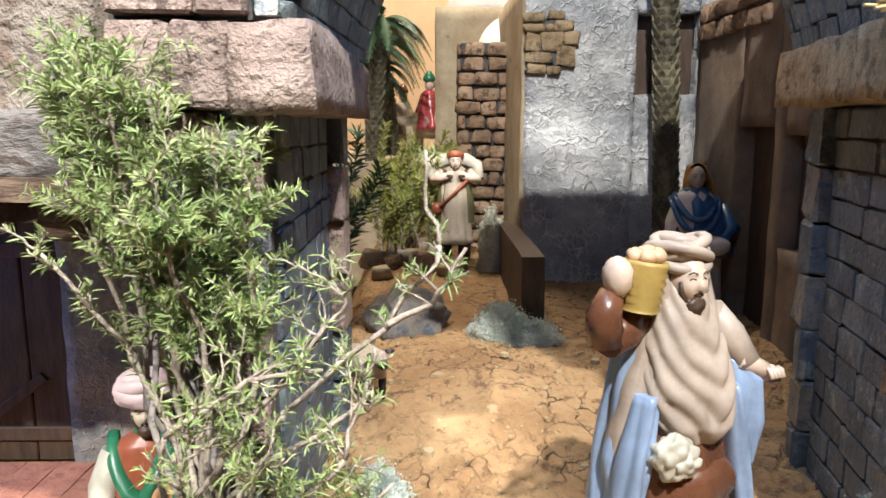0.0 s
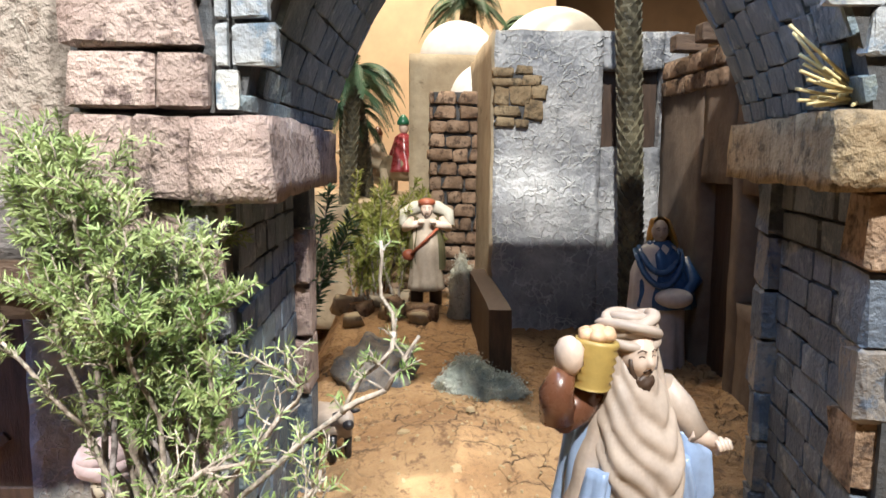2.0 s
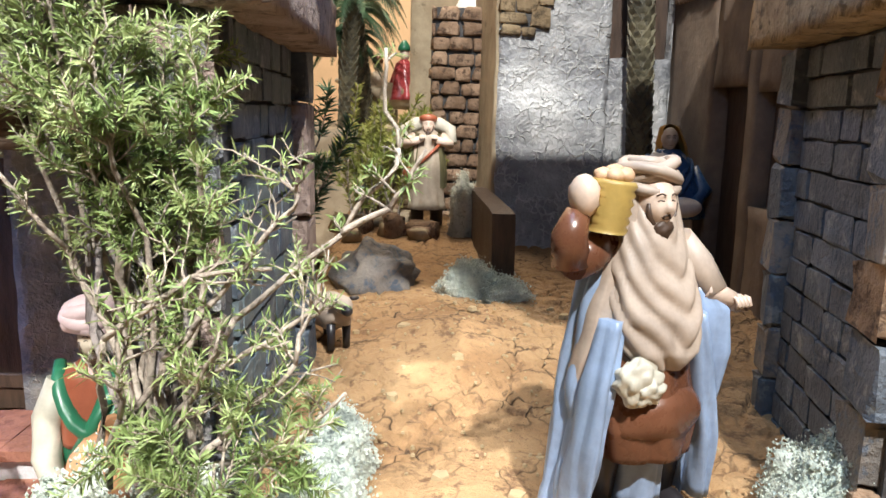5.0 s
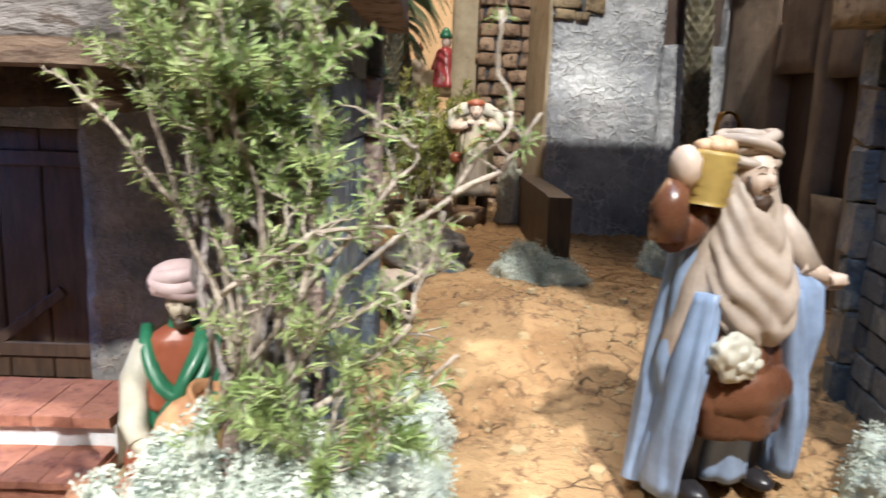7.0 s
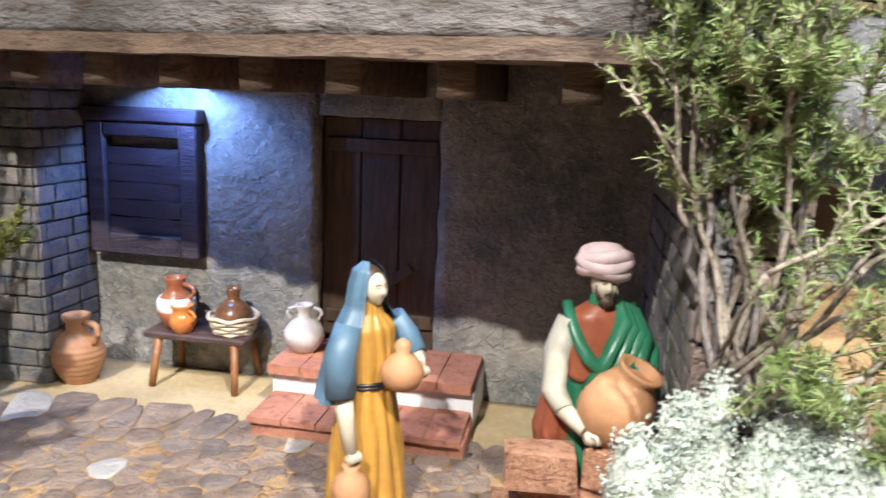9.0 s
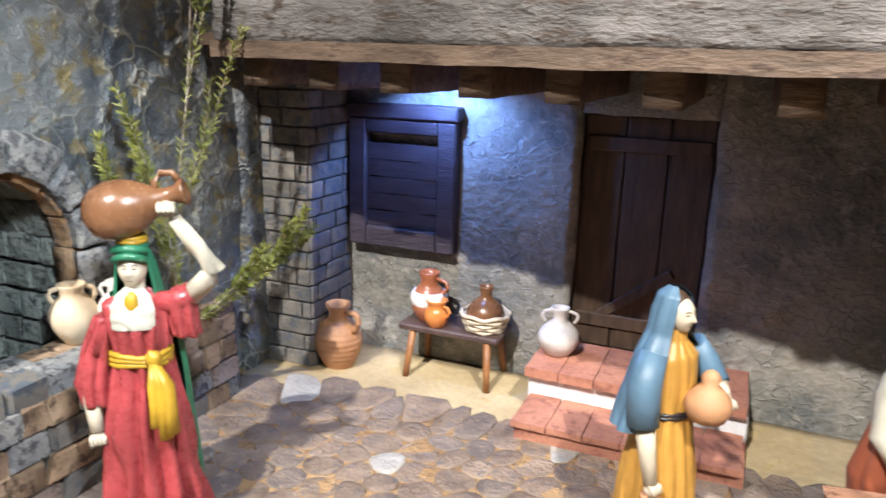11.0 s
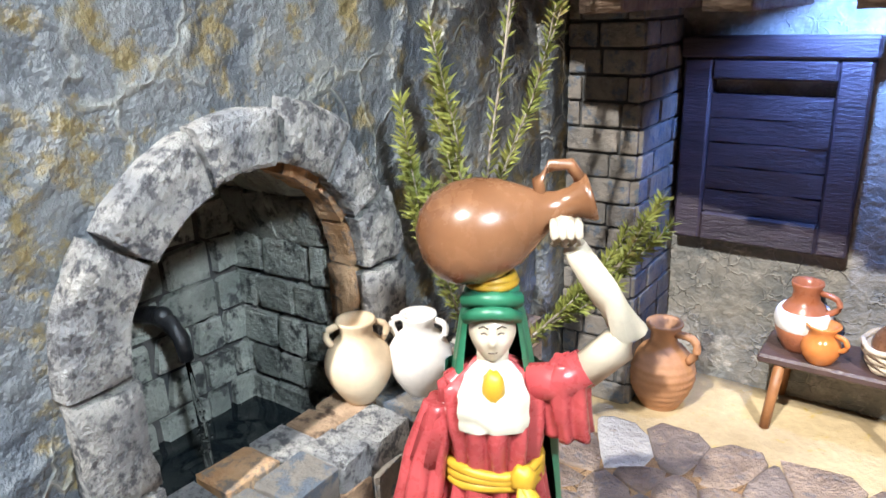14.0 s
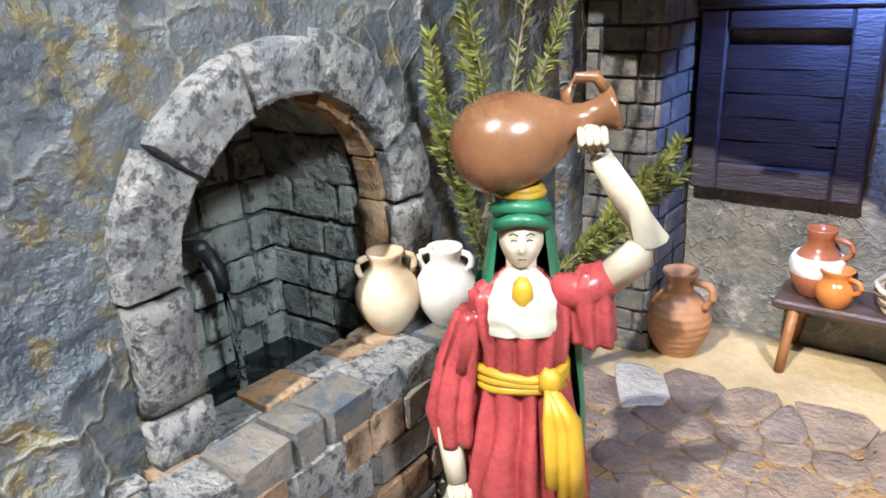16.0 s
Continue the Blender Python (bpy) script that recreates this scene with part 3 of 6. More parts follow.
def wedge(a0, a1, r0, r1, x0, x1, seed):
    bm = bmesh.new()
    rings = []
    rnd = random.Random(seed)
    r1 += rnd.uniform(-0.004, 0.005)
    r0 += rnd.uniform(-0.003, 0.003)
    m = 9
    for k in range(m + 1):
        a = a0 + (a1 - a0) * k / m
        e = 0.0022 if k in (0, m) else 0.0
        ring = [(x0, r0), (x1 - 0.003, r0), (x1 - e, r0 + 0.0025), (x1 - e, r0 * 0.66 + r1 * 0.34), (x1 + 0.0008 - e, r0 * 0.33 + r1 * 0.67), (x1 - e, r1 - 0.0025), (x1 - 0.003, r1), (x0, r1)]
        out = []
        for x, r in ring:
            p = Vector((x, YC + r * math.cos(a), ZC + r * math.sin(a)))
            out.append(p + noise.noise_vector(p * 60) * 0.0012 + noise.noise_vector(p * 190) * 0.0011)
        rings.append(out)
    ring_skin(bm, rings, 0)
    for f in bm.faces:
        f.smooth = False
    return bm


cuts = [0, 26, 50, 78, 108, 142, 180]
for k in range(6):
    part("voussoir", wedge(radians(cuts[k] + 1.1), radians(cuts[k + 1] - 1.1), RI, RO, -0.912 if k < 3 else -0.945, -0.899, k), ASHLAR, arch)
for side in (-1, 1):
    zs = [0.118, 0.150, 0.206] if side < 0 else [0.118, 0.160, 0.206]
    for z0, z1 in zip(zs, zs[1:]):
        y0, y1 = (YC - RO, YC - RI) if side < 0 else (YC + RI, YC + RO)
        part("jamb_stone", slab((-0.945 if side < 0 else -0.912, y0, z0 + 0.001), (-0.899, y1, z1 - 0.002), 0.009, 0.0028, z0 * 9, 40), ASHLAR, arch, smooth=True)
part("jamb_stone", slab((-0.945, YC - RO - 0.004, 0.0), (-0.899, YC - RI, 0.116), 0.011, 0.003, 3, 40), BROWNSTONE, arch, smooth=True)
for k, (a0, a1) in enumerate(((0, 22), (22, 45), (45, 68), (68, 92))):
    part("soffit_stone", wedge(radians(a0 + 1), radians(a1 - 1), RI - 0.001, RI + 0.012, -0.934, -0.9125, 20 + k), RUST, arch)
for k, (z0, z1) in enumerate(((0.10, 0.15), (0.15, 0.207))):
    part("soffit_stone", slab((-0.934, YC + RI - 0.001, z0 + 0.001), (-0.9125, YC + RI + 0.012, z1 - 0.001), 0.01, 0.0018, k + 5, 50), RUST, arch, smooth=True)

niche = thing("fountain_niche", "wet green grey rubble lining of the fountain niche", "niche", kind="structure")
part("core", boxed((-1.044, YC - RI - 0.02, 0.04), (-1.038, YC + RI + 0.02, 0.31), 0), MORTAR, niche)
courses("stone", [NICHE], niche, (0, 1, 0), (0, 0, 1), (-1.038, YC - RI - 0.012, 0.07), 0.182, 0.225, 0.027, 0.040, 0.006, 0.17, uneven=0.5, joint=0.0045)
courses("stone", [NICHE], niche, (-1, 0, 0), (0, 0, 1), (-0.935, YC + RI + 0.010, 0.07), 0.105, 0.17, 0.030, 0.034, 0.005, 0.17, joint=0.0045)
courses("stone", [NICHE], niche, (1, 0, 0), (0, 0, 1), (-1.04, YC - RI - 0.010, 0.07), 0.09, 0.17, 0.030, 0.034, 0.005, 0.17, joint=0.0045)
for k in range(5):
    a = radians(15 + 26 * k)
    for x in (-1.02, -0.998, -0.976, -0.954):
        tv = Matrix.Rotation(a - math.pi / 2, 3, "X")
        piece("stone", NICHE, niche, (x, YC + (RI + 0.010) * math.cos(a), ZC + (RI + 0.010) * math.sin(a)), (0.022, 0.034, 0.012), tv, 0.16)

basin = thing("fountain_basin", "fountain basin wall of brown and grey rubble with a pale rim", "fountain", kind="structure")
part("core", slab((-0.922, 0.10, 0.0), (-0.872, 0.60, 0.103), 0.02, 0.002, 1, 20), MORTAR, basin)
courses("stone", [ASHLAR, BROWNSTONE, BROWNSTONE, QUOIN, PILBRICK], basin, (0, 1, 0), (0, 0, 1), (-0.872, 0.09, 0.0), 0.50, 0.104, 0.026, 0.040, 0.007, 0.16, uneven=0.45)
for k, (x, d) in enumerate(((-0.9125, 0.029), (-0.8825, 0.030))):
    y = 0.10
    while y < 0.585:
        w = RND.uniform(0.022, 0.044)
        stone = (FLAGWHITE, ASHLAR, ASHLAR, BROWNSTONE, RUST)[RND.randrange(5)] if k == 0 else (ASHLAR, FLAGWHITE, QUOIN, BROWNSTONE, PILBRICK)[RND.randrange(5)]
        piece("rim_stone", stone, basin, (x, y + w / 2, 0.112 + RND.uniform(-0.001, 0.001)), (d, w - 0.002, 0.022), None, 0.09)
        y += w
bm = bmesh.new()
wv = [[bm.verts.new((-1.04 + 0.122 * i / 30, 0.262 + 0.178 * j / 40, 0.078 + 0.0012 * math.sin(240 * math.hypot(-1.04 + 0.122 * i / 30 + 0.985, 0.262 + 0.178 * j / 40 - 0.352)) * math.exp(-18 * math.hypot(-1.04 + 0.122 * i / 30 + 0.985, 0.262 + 0.178 * j / 40 - 0.352)))) for j in range(41)] for i in range(31)]
for i in range(30):
    for j in range(40):
        bm.faces.new((wv[i][j], wv[i + 1][j], wv[i + 1][j + 1], wv[i][j + 1])).smooth = True
tagged(link("water", bm, WATER), "still dark water in the fountain basin", "water", "", "structure")
spout = thing("water_spout", "black iron water spout with a thin stream", "spout")
bm = bmesh.new()
tube(bm, [(-1.035, 0.348, 0.178), (-1.012, 0.351, 0.182), (-0.998, 0.352, 0.179), (-0.990, 0.353, 0.170), (-0.988, 0.353, 0.156)], [0.0055, 0.0058, 0.0058, 0.0052, 0.0046], 0, 12)
blob(bm, (-1.004, 0.3515, 0.183), (0.0064, 0.0064, 0.006))
part("pipe", bm, IRON, spout)
bm = bmesh.new()
tube(bm, [(-0.988, 0.353, 0.1565), (-0.985, 0.353, 0.135), (-0.983, 0.353, 0.11), (-0.982, 0.353, 0.076)], [0.0016, 0.0021, 0.0026, 0.0034], 0, 8)
for k in range(26):
    z = RND.uniform(0.09, 0.13)
    blob(bm, (-0.983 + RND.gauss(0, 0.002), 0.353 + RND.gauss(0, 0.002), z), (0.0009, 0.0009, 0.0016), 0, 6)
part("stream", bm, GLASS, spout, "clear thin stream of water", True)

# ---- gate over the street ----
gate = thing("gate", "vaulted stone gate over the village street", "gate", kind="structure")
part("pier_core", boxed((-0.152, 0.464, -0.02), (-0.097, 0.80, 0.44), 0), MORTAR, gate)
courses("stone", [ASHLAR, QUOIN], gate, (1, 0, 0), (0, 0, 1), (-0.156, 0.464, 0.05), 0.064, 0.385, 0.030, 0.034, 0.006, 0.14)
courses("brick", [PILBRICK], gate, (0, -1, 0), (0, 0, 1), (-0.152, 0.80, 0.0), 0.33, 0.435, 0.022, 0.042, 0.004, 0.06)
courses("brick", [ARCHIN, BLUESTONE], gate, (0, 1, 0), (0, 0, 1), (-0.097, 0.50, 0.10), 0.235, 0.335, 0.0255, 0.042, 0.004, 0.10, joint=0.0018)
for k in range(6):
    piece("quoin", QUOIN if k in (2, 3, 4) else BLUESTONE, gate, (-0.093, 0.765 + 0.004 * (k % 2), 0.115 + 0.056 * k + 0.02), (0.026, 0.058 - 0.012 * (k % 2), 0.053), None, 0.14)
part("impost", slab((-0.104, 0.440, 0.434), (-0.058, 0.80, 0.484), 0.012, 0.0035, 6, 26), QUOIN, gate, "rosy stone impost", True)


def right_x(y):
    return 0.372 - 0.21 * (0.76 - y)


def arch_pt(t, y, grow=0.0):
    """t 0..1 over the vault from the left springing to the right."""
    lx, rx = -0.062 - 0.055 * (0.76 - y) - grow, right_x(y) + grow
    c, h = (lx + rx) / 2, (rx - lx) / 2
    a = math.pi * (1 - t)
    ca, sa = math.cos(a), math.sin(a)
    p = 1.4
    return Vector((c + h * math.copysign(abs(ca) ** (2 / p), ca), y, 0.486 + (0.28 + grow) * abs(sa) ** (2 / p)))


bm = bmesh.new()
T = 40


def outer_pt(t, y, top=0.80):
    p = arch_pt(t, y, 0.0)
    q = arch_pt(t, y, 0.2)
    if t < 0.02:
        return Vector((-0.178, y, 0.486))
    if t > 0.98:
        return Vector((0.62, y, 0.486))
    d = q - Vector(((p.x + q.x) / 2, y, 0.486))
    c = Vector(((arch_pt(0, y).x + arch_pt(1, y).x) / 2, y, 0.486))
    d = p - c
    k = min(((0.62 if d.x > 0 else -0.178) - c.x) / d.x if abs(d.x) > 1e-5 else 99, (top - 0.486) / d.z if d.z > 1e-5 else 99)
    return c + d * k


f0 = [[bm.verts.new(arch_pt(i / T, y)) for i in range(T + 1)] for y in (0.464, 0.76)]
f1 = [[bm.verts.new(outer_pt(i / T, y)) for i in range(T + 1)] for y in (0.464, 0.76)]
for i in range(T):
    bm.faces.new((f0[0][i], f0[0][i + 1], f0[1][i + 1], f0[1][i]))
    bm.faces.new((f1[0][i], f1[1][i], f1[1][i + 1], f1[0][i + 1]))
    for k in (0, 1):
        bm.faces.new((f0[k][i], f1[k][i], f1[k][i + 1], f0[k][i + 1]))
for i in (0, T):
    bm.faces.new((f0[0][i], f0[1][i], f1[1][i], f1[0][i]))
part("vault_core", bm, MORTAR, gate)
ROWS_A = 30
for i in range(ROWS_A):
    t = (i + 0.5) / ROWS_A
    y = 0.462 + (0.02 if i % 2 else 0)
    first = True
    while y < 0.755:
        ln = RND.uniform(0.036, 0.062)
        y1 = min(y + ln, 0.762)
        ym = (y + y1) / 2
        a, b = arch_pt(t - 0.5 / ROWS_A, ym), arch_pt(t + 0.5 / ROWS_A, ym)
        u = (b - a)
        w = u.length
        u.normalize()
        v = Vector((0.21 if t > 0.5 else 0.055, 1, 0)).normalized()
        n = u.cross(v).normalized()
        turn = Matrix((u, n.cross(u), n)).transposed()
        piece("brick", ARCHIN, gate, (a + b) / 2, (w - 0.0018, y1 - y - 0.002, 0.010), turn, 0.09)
        y = y1
qz = 0.487
for k, h in enumerate((0.034, 0.038, 0.036, 0.04, 0.038, 0.04, 0.04, 0.04)):
    w = (0.050, 0.075, 0.045, 0.07, 0.05, 0.07, 0.05, 0.06)[k]
    piece("quoin", QUOIN, gate, (-0.176 + w / 2, 0.462, qz + h / 2), (w - 0.002, 0.030, h - 0.003), None, 0.10)
    if 0.078 - w > 0.01:
        piece("quoin", QUOIN, gate, (-0.176 + w + (0.08 - w) / 2, 0.463, qz + h / 2), (0.08 - w - 0.002, 0.028, h - 0.003), None, 0.10)
    qz += h


def in_arch(c):
    pts = [arch_pt(i / 60, 0.464) for i in range(61)]
    for p, q in zip(pts, pts[1:]):
        if p.x <= c.x <= q.x:
            return c.z < p.z + (q.z - p.z) * (c.x - p.x) / max(q.x - p.x, 1e-6) + 0.001
    return False


for x, w in ((-0.158, 0.034), (-0.121, 0.034)):
    piece("quoin", QUOIN, gate, (x, 0.462, 0.460), (w, 0.034, 0.048), None, 0.10)
courses("brick", [FRONTBRICK], gate, (1, 0, 0), (0, 0, 1), (-0.094, 0.464, 0.487), 0.20, 0.31, 0.026, 0.024, 0.006, 0.10, in_arch)
courses("brick", [FRONTBRICK], gate, (1, 0, 0), (0, 0, 1), (0.11, 0.464, 0.492), 0.51, 0.305, 0.030, 0.032, 0.006, 0.10, in_arch)

pier = thing("gate_pier", "dark blue brick gate pier with worn corner stones", "pier", kind="structure", at=(0.369, 0.70, 0))
pier.rotation_euler = (0, 0, radians(-11))
part("pier_core", boxed((0.004, -0.25, -0.02), (0.30, 0.0, 0.45), 0), MORTAR, pier)
courses("brick", [BLUESTONE], pier, (0, -1, 0), (0, 0, 1), (0.004, -0.035, 0.08), 0.175, 0.36, 0.0255, 0.046, 0.005, 0.10, joint=0.002)
for k in range(7):
    piece("quoin", (BLUESTONE, PILBRICK)[k % 2], pier, (0.002, -0.018, 0.115 + 0.05 * k), (0.030, 0.036, 0.047), None, 0.16)
    piece("quoin", (BROWNSTONE, PILBRICK, BLUESTONE)[k % 3], pier, (0.006, -0.228 + 0.004 * (k % 2), 0.115 + 0.05 * k), (0.034, 0.046, 0.047), None, 0.14)
courses("brick", [BROWNSTONE, PILBRICK], pier, (1, 0, 0), (0, 0, 1), (0.02, -0.25, 0.08), 0.28, 0.36, 0.04, 0.06, 0.006, 0.12)
bm = slab((-0.04, -0.262, 0.442), (0.30, 0.012, 0.492), 0.013, 0.0035, 9, 26)
part("impost", bm, OCHRESTONE, pier, "mossy brown stone impost", True)

# ---- village behind the gate ----
house = thing("village_house", "flat roofed house of glossy white and grey plaster", "house")
W0, W1, WZ0, WZ1, HX0, HX1, HZ = 0.352, 0.458, 0.478, 0.611, 0.165, 0.50, 0.674
for lo, hi in (((HX0, 1.28, 0.08), (W0, 1.32, HZ)), ((W1, 1.28, 0.08), (HX1, 1.32, HZ)), ((W0, 1.28, 0.08), (W1, 1.32, WZ0)), ((W0, 1.28, WZ1), (W1, 1.32, HZ))):
    part("wall", slab(lo, hi, 0.011, 0.0028, lo[0], 30), SILVER, house, smooth=True)
part("wall", slab((HX0 - 0.004, 1.285, 0.08), (HX0 + 0.02, 1.75, HZ), 0.03, 0.003, 8, 20), TAN, house, "tan side wall", True)
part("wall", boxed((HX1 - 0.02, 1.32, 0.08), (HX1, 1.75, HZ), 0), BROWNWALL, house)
part("roof", boxed((HX0, 1.30, HZ - 0.02), (HX1, 1.75, HZ - 0.008), 0), TAN, house)
win = part("window", boxed((W0 - 0.002, 1.318, WZ0 - 0.002), (W1 + 0.002, 1.326, WZ1 + 0.002), 0), DOORWOOD, house, "dark brown wooden window")
for k in range(3):
    part("board", boxed((W0 + k * 0.0355, 1.31, WZ0), (W0 + (k + 1) * 0.0355 - 0.0015, 1.317, WZ1), 0.001), DOORWOOD, win)
patch = part("stone_patch", boxed((HX0 + 0.002, 1.277, 0.52), (HX0 + 0.07, 1.281, 0.60), 0), MORTAR, house, "bare ochre rubble where plaster fell")
for x, z, w, h in ((0.178, 0.603, 0.034, 0.016), (0.214, 0.607, 0.030, 0.014), (0.186, 0.586, 0.048, 0.014), (0.226, 0.590, 0.032, 0.017), (0.176, 0.562, 0.026, 0.030), (0.209, 0.565, 0.036, 0.032), (0.242, 0.570, 0.024, 0.022), (0.185, 0.537, 0.046, 0.017), (0.231, 0.540, 0.034, 0.034), (0.182, 0.519, 0.034, 0.016), (0.212, 0.517, 0.022, 0.014)):
    piece("stone", OCHRESTONE, patch, (x, 1.279, z), (w, 0.016, h), None, 0.22)

sw = thing("rubble_wall", "tall wall of rounded brown rubble stones", "wall")
part("core", boxed((0.062, 1.575, 0.08), (0.18, 1.66, 0.594), 0), MORTAR, sw)
courses("stone", [BROWNSTONE], sw, (1, 0, 0), (0, 0, 1), (0.058, 1.575, 0.12), 0.12, 0.475, 0.0305, 0.042, 0.013, 0.22, uneven=0.4, joint=0.004)

tower = thing("domed_house", "tan house with a white dome", "house")
part("wall", slab((0.017, 1.9, 0.08), (0.27, 2.15, 0.716), 0.03, 0.003, 3, 10), TAN, tower, smooth=True)
bm = bmesh.new()
lathe(bm, [(0.105 * math.cos(a), 0.105 * math.sin(a)) for a in [math.pi / 2 * k / 12 for k in range(12)]] + [(0.001, 0.105)], (0.148, 2.02, 0.714), seg=40)
part("dome", bm, DOME, tower, "white dome", True)
for cx, cy, z0, r, nm in ((0.205, 1.78, 0.59, 0.092, "small_domed_house"), (0.395, 1.95, 0.69, 0.155, "large_domed_house")):
    t = thing(nm, "low tan house under a plain white dome", "house")
    part("wall", boxed((cx - r, cy - r * 0.8, 0.08), (cx + r, cy + r, z0), 0.003), TAN, t)
    bm = bmesh.new()
    lathe(bm, [(r * math.cos(a), r * math.sin(a)) for a in [math.pi / 2 * k / 12 for k in range(12)]] + [(0.001, r)], (cx, cy, z0), seg=40)
    part("dome", bm, DOME, t, "white dome", True)

rh = thing("street_house", "shaded brown plaster house with two dark doorways", "house")
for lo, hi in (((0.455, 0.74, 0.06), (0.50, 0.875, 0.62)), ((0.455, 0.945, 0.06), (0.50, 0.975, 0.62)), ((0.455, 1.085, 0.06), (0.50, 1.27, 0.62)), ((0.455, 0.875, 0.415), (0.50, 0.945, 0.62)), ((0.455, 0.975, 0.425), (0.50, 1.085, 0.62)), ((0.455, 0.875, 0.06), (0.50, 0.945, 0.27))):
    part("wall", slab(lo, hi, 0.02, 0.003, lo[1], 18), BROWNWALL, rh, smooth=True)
part("door", boxed((0.478, 0.97, 0.06), (0.486, 1.09, 0.43), 0.001), DOORWOOD, rh)
part("window", boxed((0.478, 0.87, 0.26), (0.486, 0.95, 0.42), 0.001), DOORWOOD, rh)
courses("stone", [BROWNSTONE], rh, (0, -1, 0), (0, 0, 1), (0.455, 1.26, 0.56), 0.25, 0.055, 0.028, 0.04, 0.008, 0.2)
part("beam", boxed((0.42, 1.12, 0.62), (0.47, 1.15, 0.645), 0.002), WOOD, rh)
part("beam", boxed((0.42, 1.02, 0.62), (0.47, 1.05, 0.645), 0.002), WOOD, rh)

tagged(link("trough", slab((0.132, 1.01, 0.10), (0.164, 1.38, 0.247), 0.02, 0.0015, 1, 20), DOORWOOD), "long brown wooden trough wall beside the house", "trough")


def palm(at, height, r, lean, fronds, length, label, seed, crown=True):
    rnd = random.Random(seed)
    t = thing("palm_tree", label, "palm", "palms in the village", at)
    bm = bmesh.new()
    rings = []
    n = 14
    for k in range(25):
        z = height * k / 24
        rings.append([(lean * (z / height) ** 1.3 + r * 0.9 * math.cos(2 * math.pi * i / n), r * 0.9 * math.sin(2 * math.pi * i / n), z) for i in range(n)])
    ring_skin(bm, rings)
    row, z = 0, 0.0
    while z < height - r * 0.5:
        for i in range(7):
            q = 2 * math.pi * (i + 0.5 * (row % 2)) / 7 + rnd.uniform(-0.08, 0.08)
            c = Vector((lean * (z / height) ** 1.3, 0, z))
            o, side = Vector((math.cos(q), math.sin(q), 0)), Vector((-math.sin(q), math.cos(q), 0))
            h, w = r * 0.85, r * 0.47
            p = [c + o * r * 0.88 + side * w - Vector((0, 0, h * 0.2)), c + o * r * 0.88 - side * w - Vector((0, 0, h * 0.2)), c + o * r * 1.18 + side * w * 0.15 + Vector((0, 0, h * rnd.uniform(0.7, 0.95))), c + o * r * 1.08 + side * w * 0.6 + Vector((0, 0, h * 0.3)), c + o * r * 1.08 - side * w * 0.6 + Vector((0, 0, h * 0.3)), c + o * r * 0.8 + Vector((0, 0, h * 0.8))]
            v = [bm.verts.new(x) for x in p]
            for f in ((0, 1, 4, 3), (3, 4, 2), (3, 2, 5, 0), (4, 1, 5, 2)):
                bm.faces.new([v[i2] for i2 in f])
        z += r * 0.62
        row += 1
    part("trunk", bm, PALMBARK, t)
    if crown:
        bm = bmesh.new()
        for k in range(fronds):
            q = 2 * math.pi * k / fronds + rnd.uniform(-0.25, 0.25)
            up = rnd.uniform(-0.2, 1.0)
            d = Vector((math.cos(q), math.sin(q), 0))
            side = Vector((-d.y, d.x, 0))
            pts = []
            for s in range(15):
                u = s / 14
                pts.append(Vector((lean, 0, height)) + d * length * u * (1 - 0.18 * u) + Vector((0, 0, length * (up * u - (0.75 + up * 0.45) * u * u))))
            tube(bm, pts, [length * 0.012 * (1 - 0.8 * s / 14) for s in range(15)], 0, 5)
            for s in range(1, 15):
                for sg in (-1, 1):
                    ln = length * 0.24 * math.sin(math.pi * (0.12 + 0.83 * s / 14)) * rnd.uniform(0.85, 1.1)
                    ax = (pts[s] - pts[s - 1]).normalized()
                    for e in (0.0, 0.5):
                        b0 = pts[s - 1].lerp(pts[s], e)
                        tip = b0 + (side * sg * 0.8 + ax * 0.7).normalized() * ln - Vector((0, 0, ln * 0.35))
                        wv = ax * length * 0.018
                        v = [bm.verts.new(b0 - wv), bm.verts.new(b0 + wv), bm.verts.new(b0.lerp(tip, 0.55) + wv + Vector((0, 0, ln * 0.05))), bm.verts.new(tip)]
                        bm.faces.new(v)
        part("fronds", bm, PALMLEAF, t, "drooping green fronds")
    return t


palm((0.385, 1.17, 0.10), 1.05, 0.0185, -0.055, 14, 0.20, "tall palm with a scaly trunk before the plaster house", 1)
palm((-0.085, 2.0, 0.14), 0.50, 0.022, -0.05, 18, 0.16, "palm with a leaning trunk and drooping fronds", 2)
palm((-0.155, 2.05, 0.14), 0.44, 0.020, 0.0, 16, 0.15, "palm with a straight trunk and dark fronds", 3)
palm((-0.14, 1.75, 0.14), 0.52, 0.018, 0.03, 16, 0.15, "palm half hidden behind the gate", 6)
palm((0.21, 2.5, 0.14), 0.83, 0.025, 0.0, 18, 0.20, "tall palm behind the domed houses", 4)
palm((0.44, 2.6, 0.14), 0.78, 0.025, 0.0, 18, 0.19, "tall palm beside the far room", 5)

# ---- plants ----


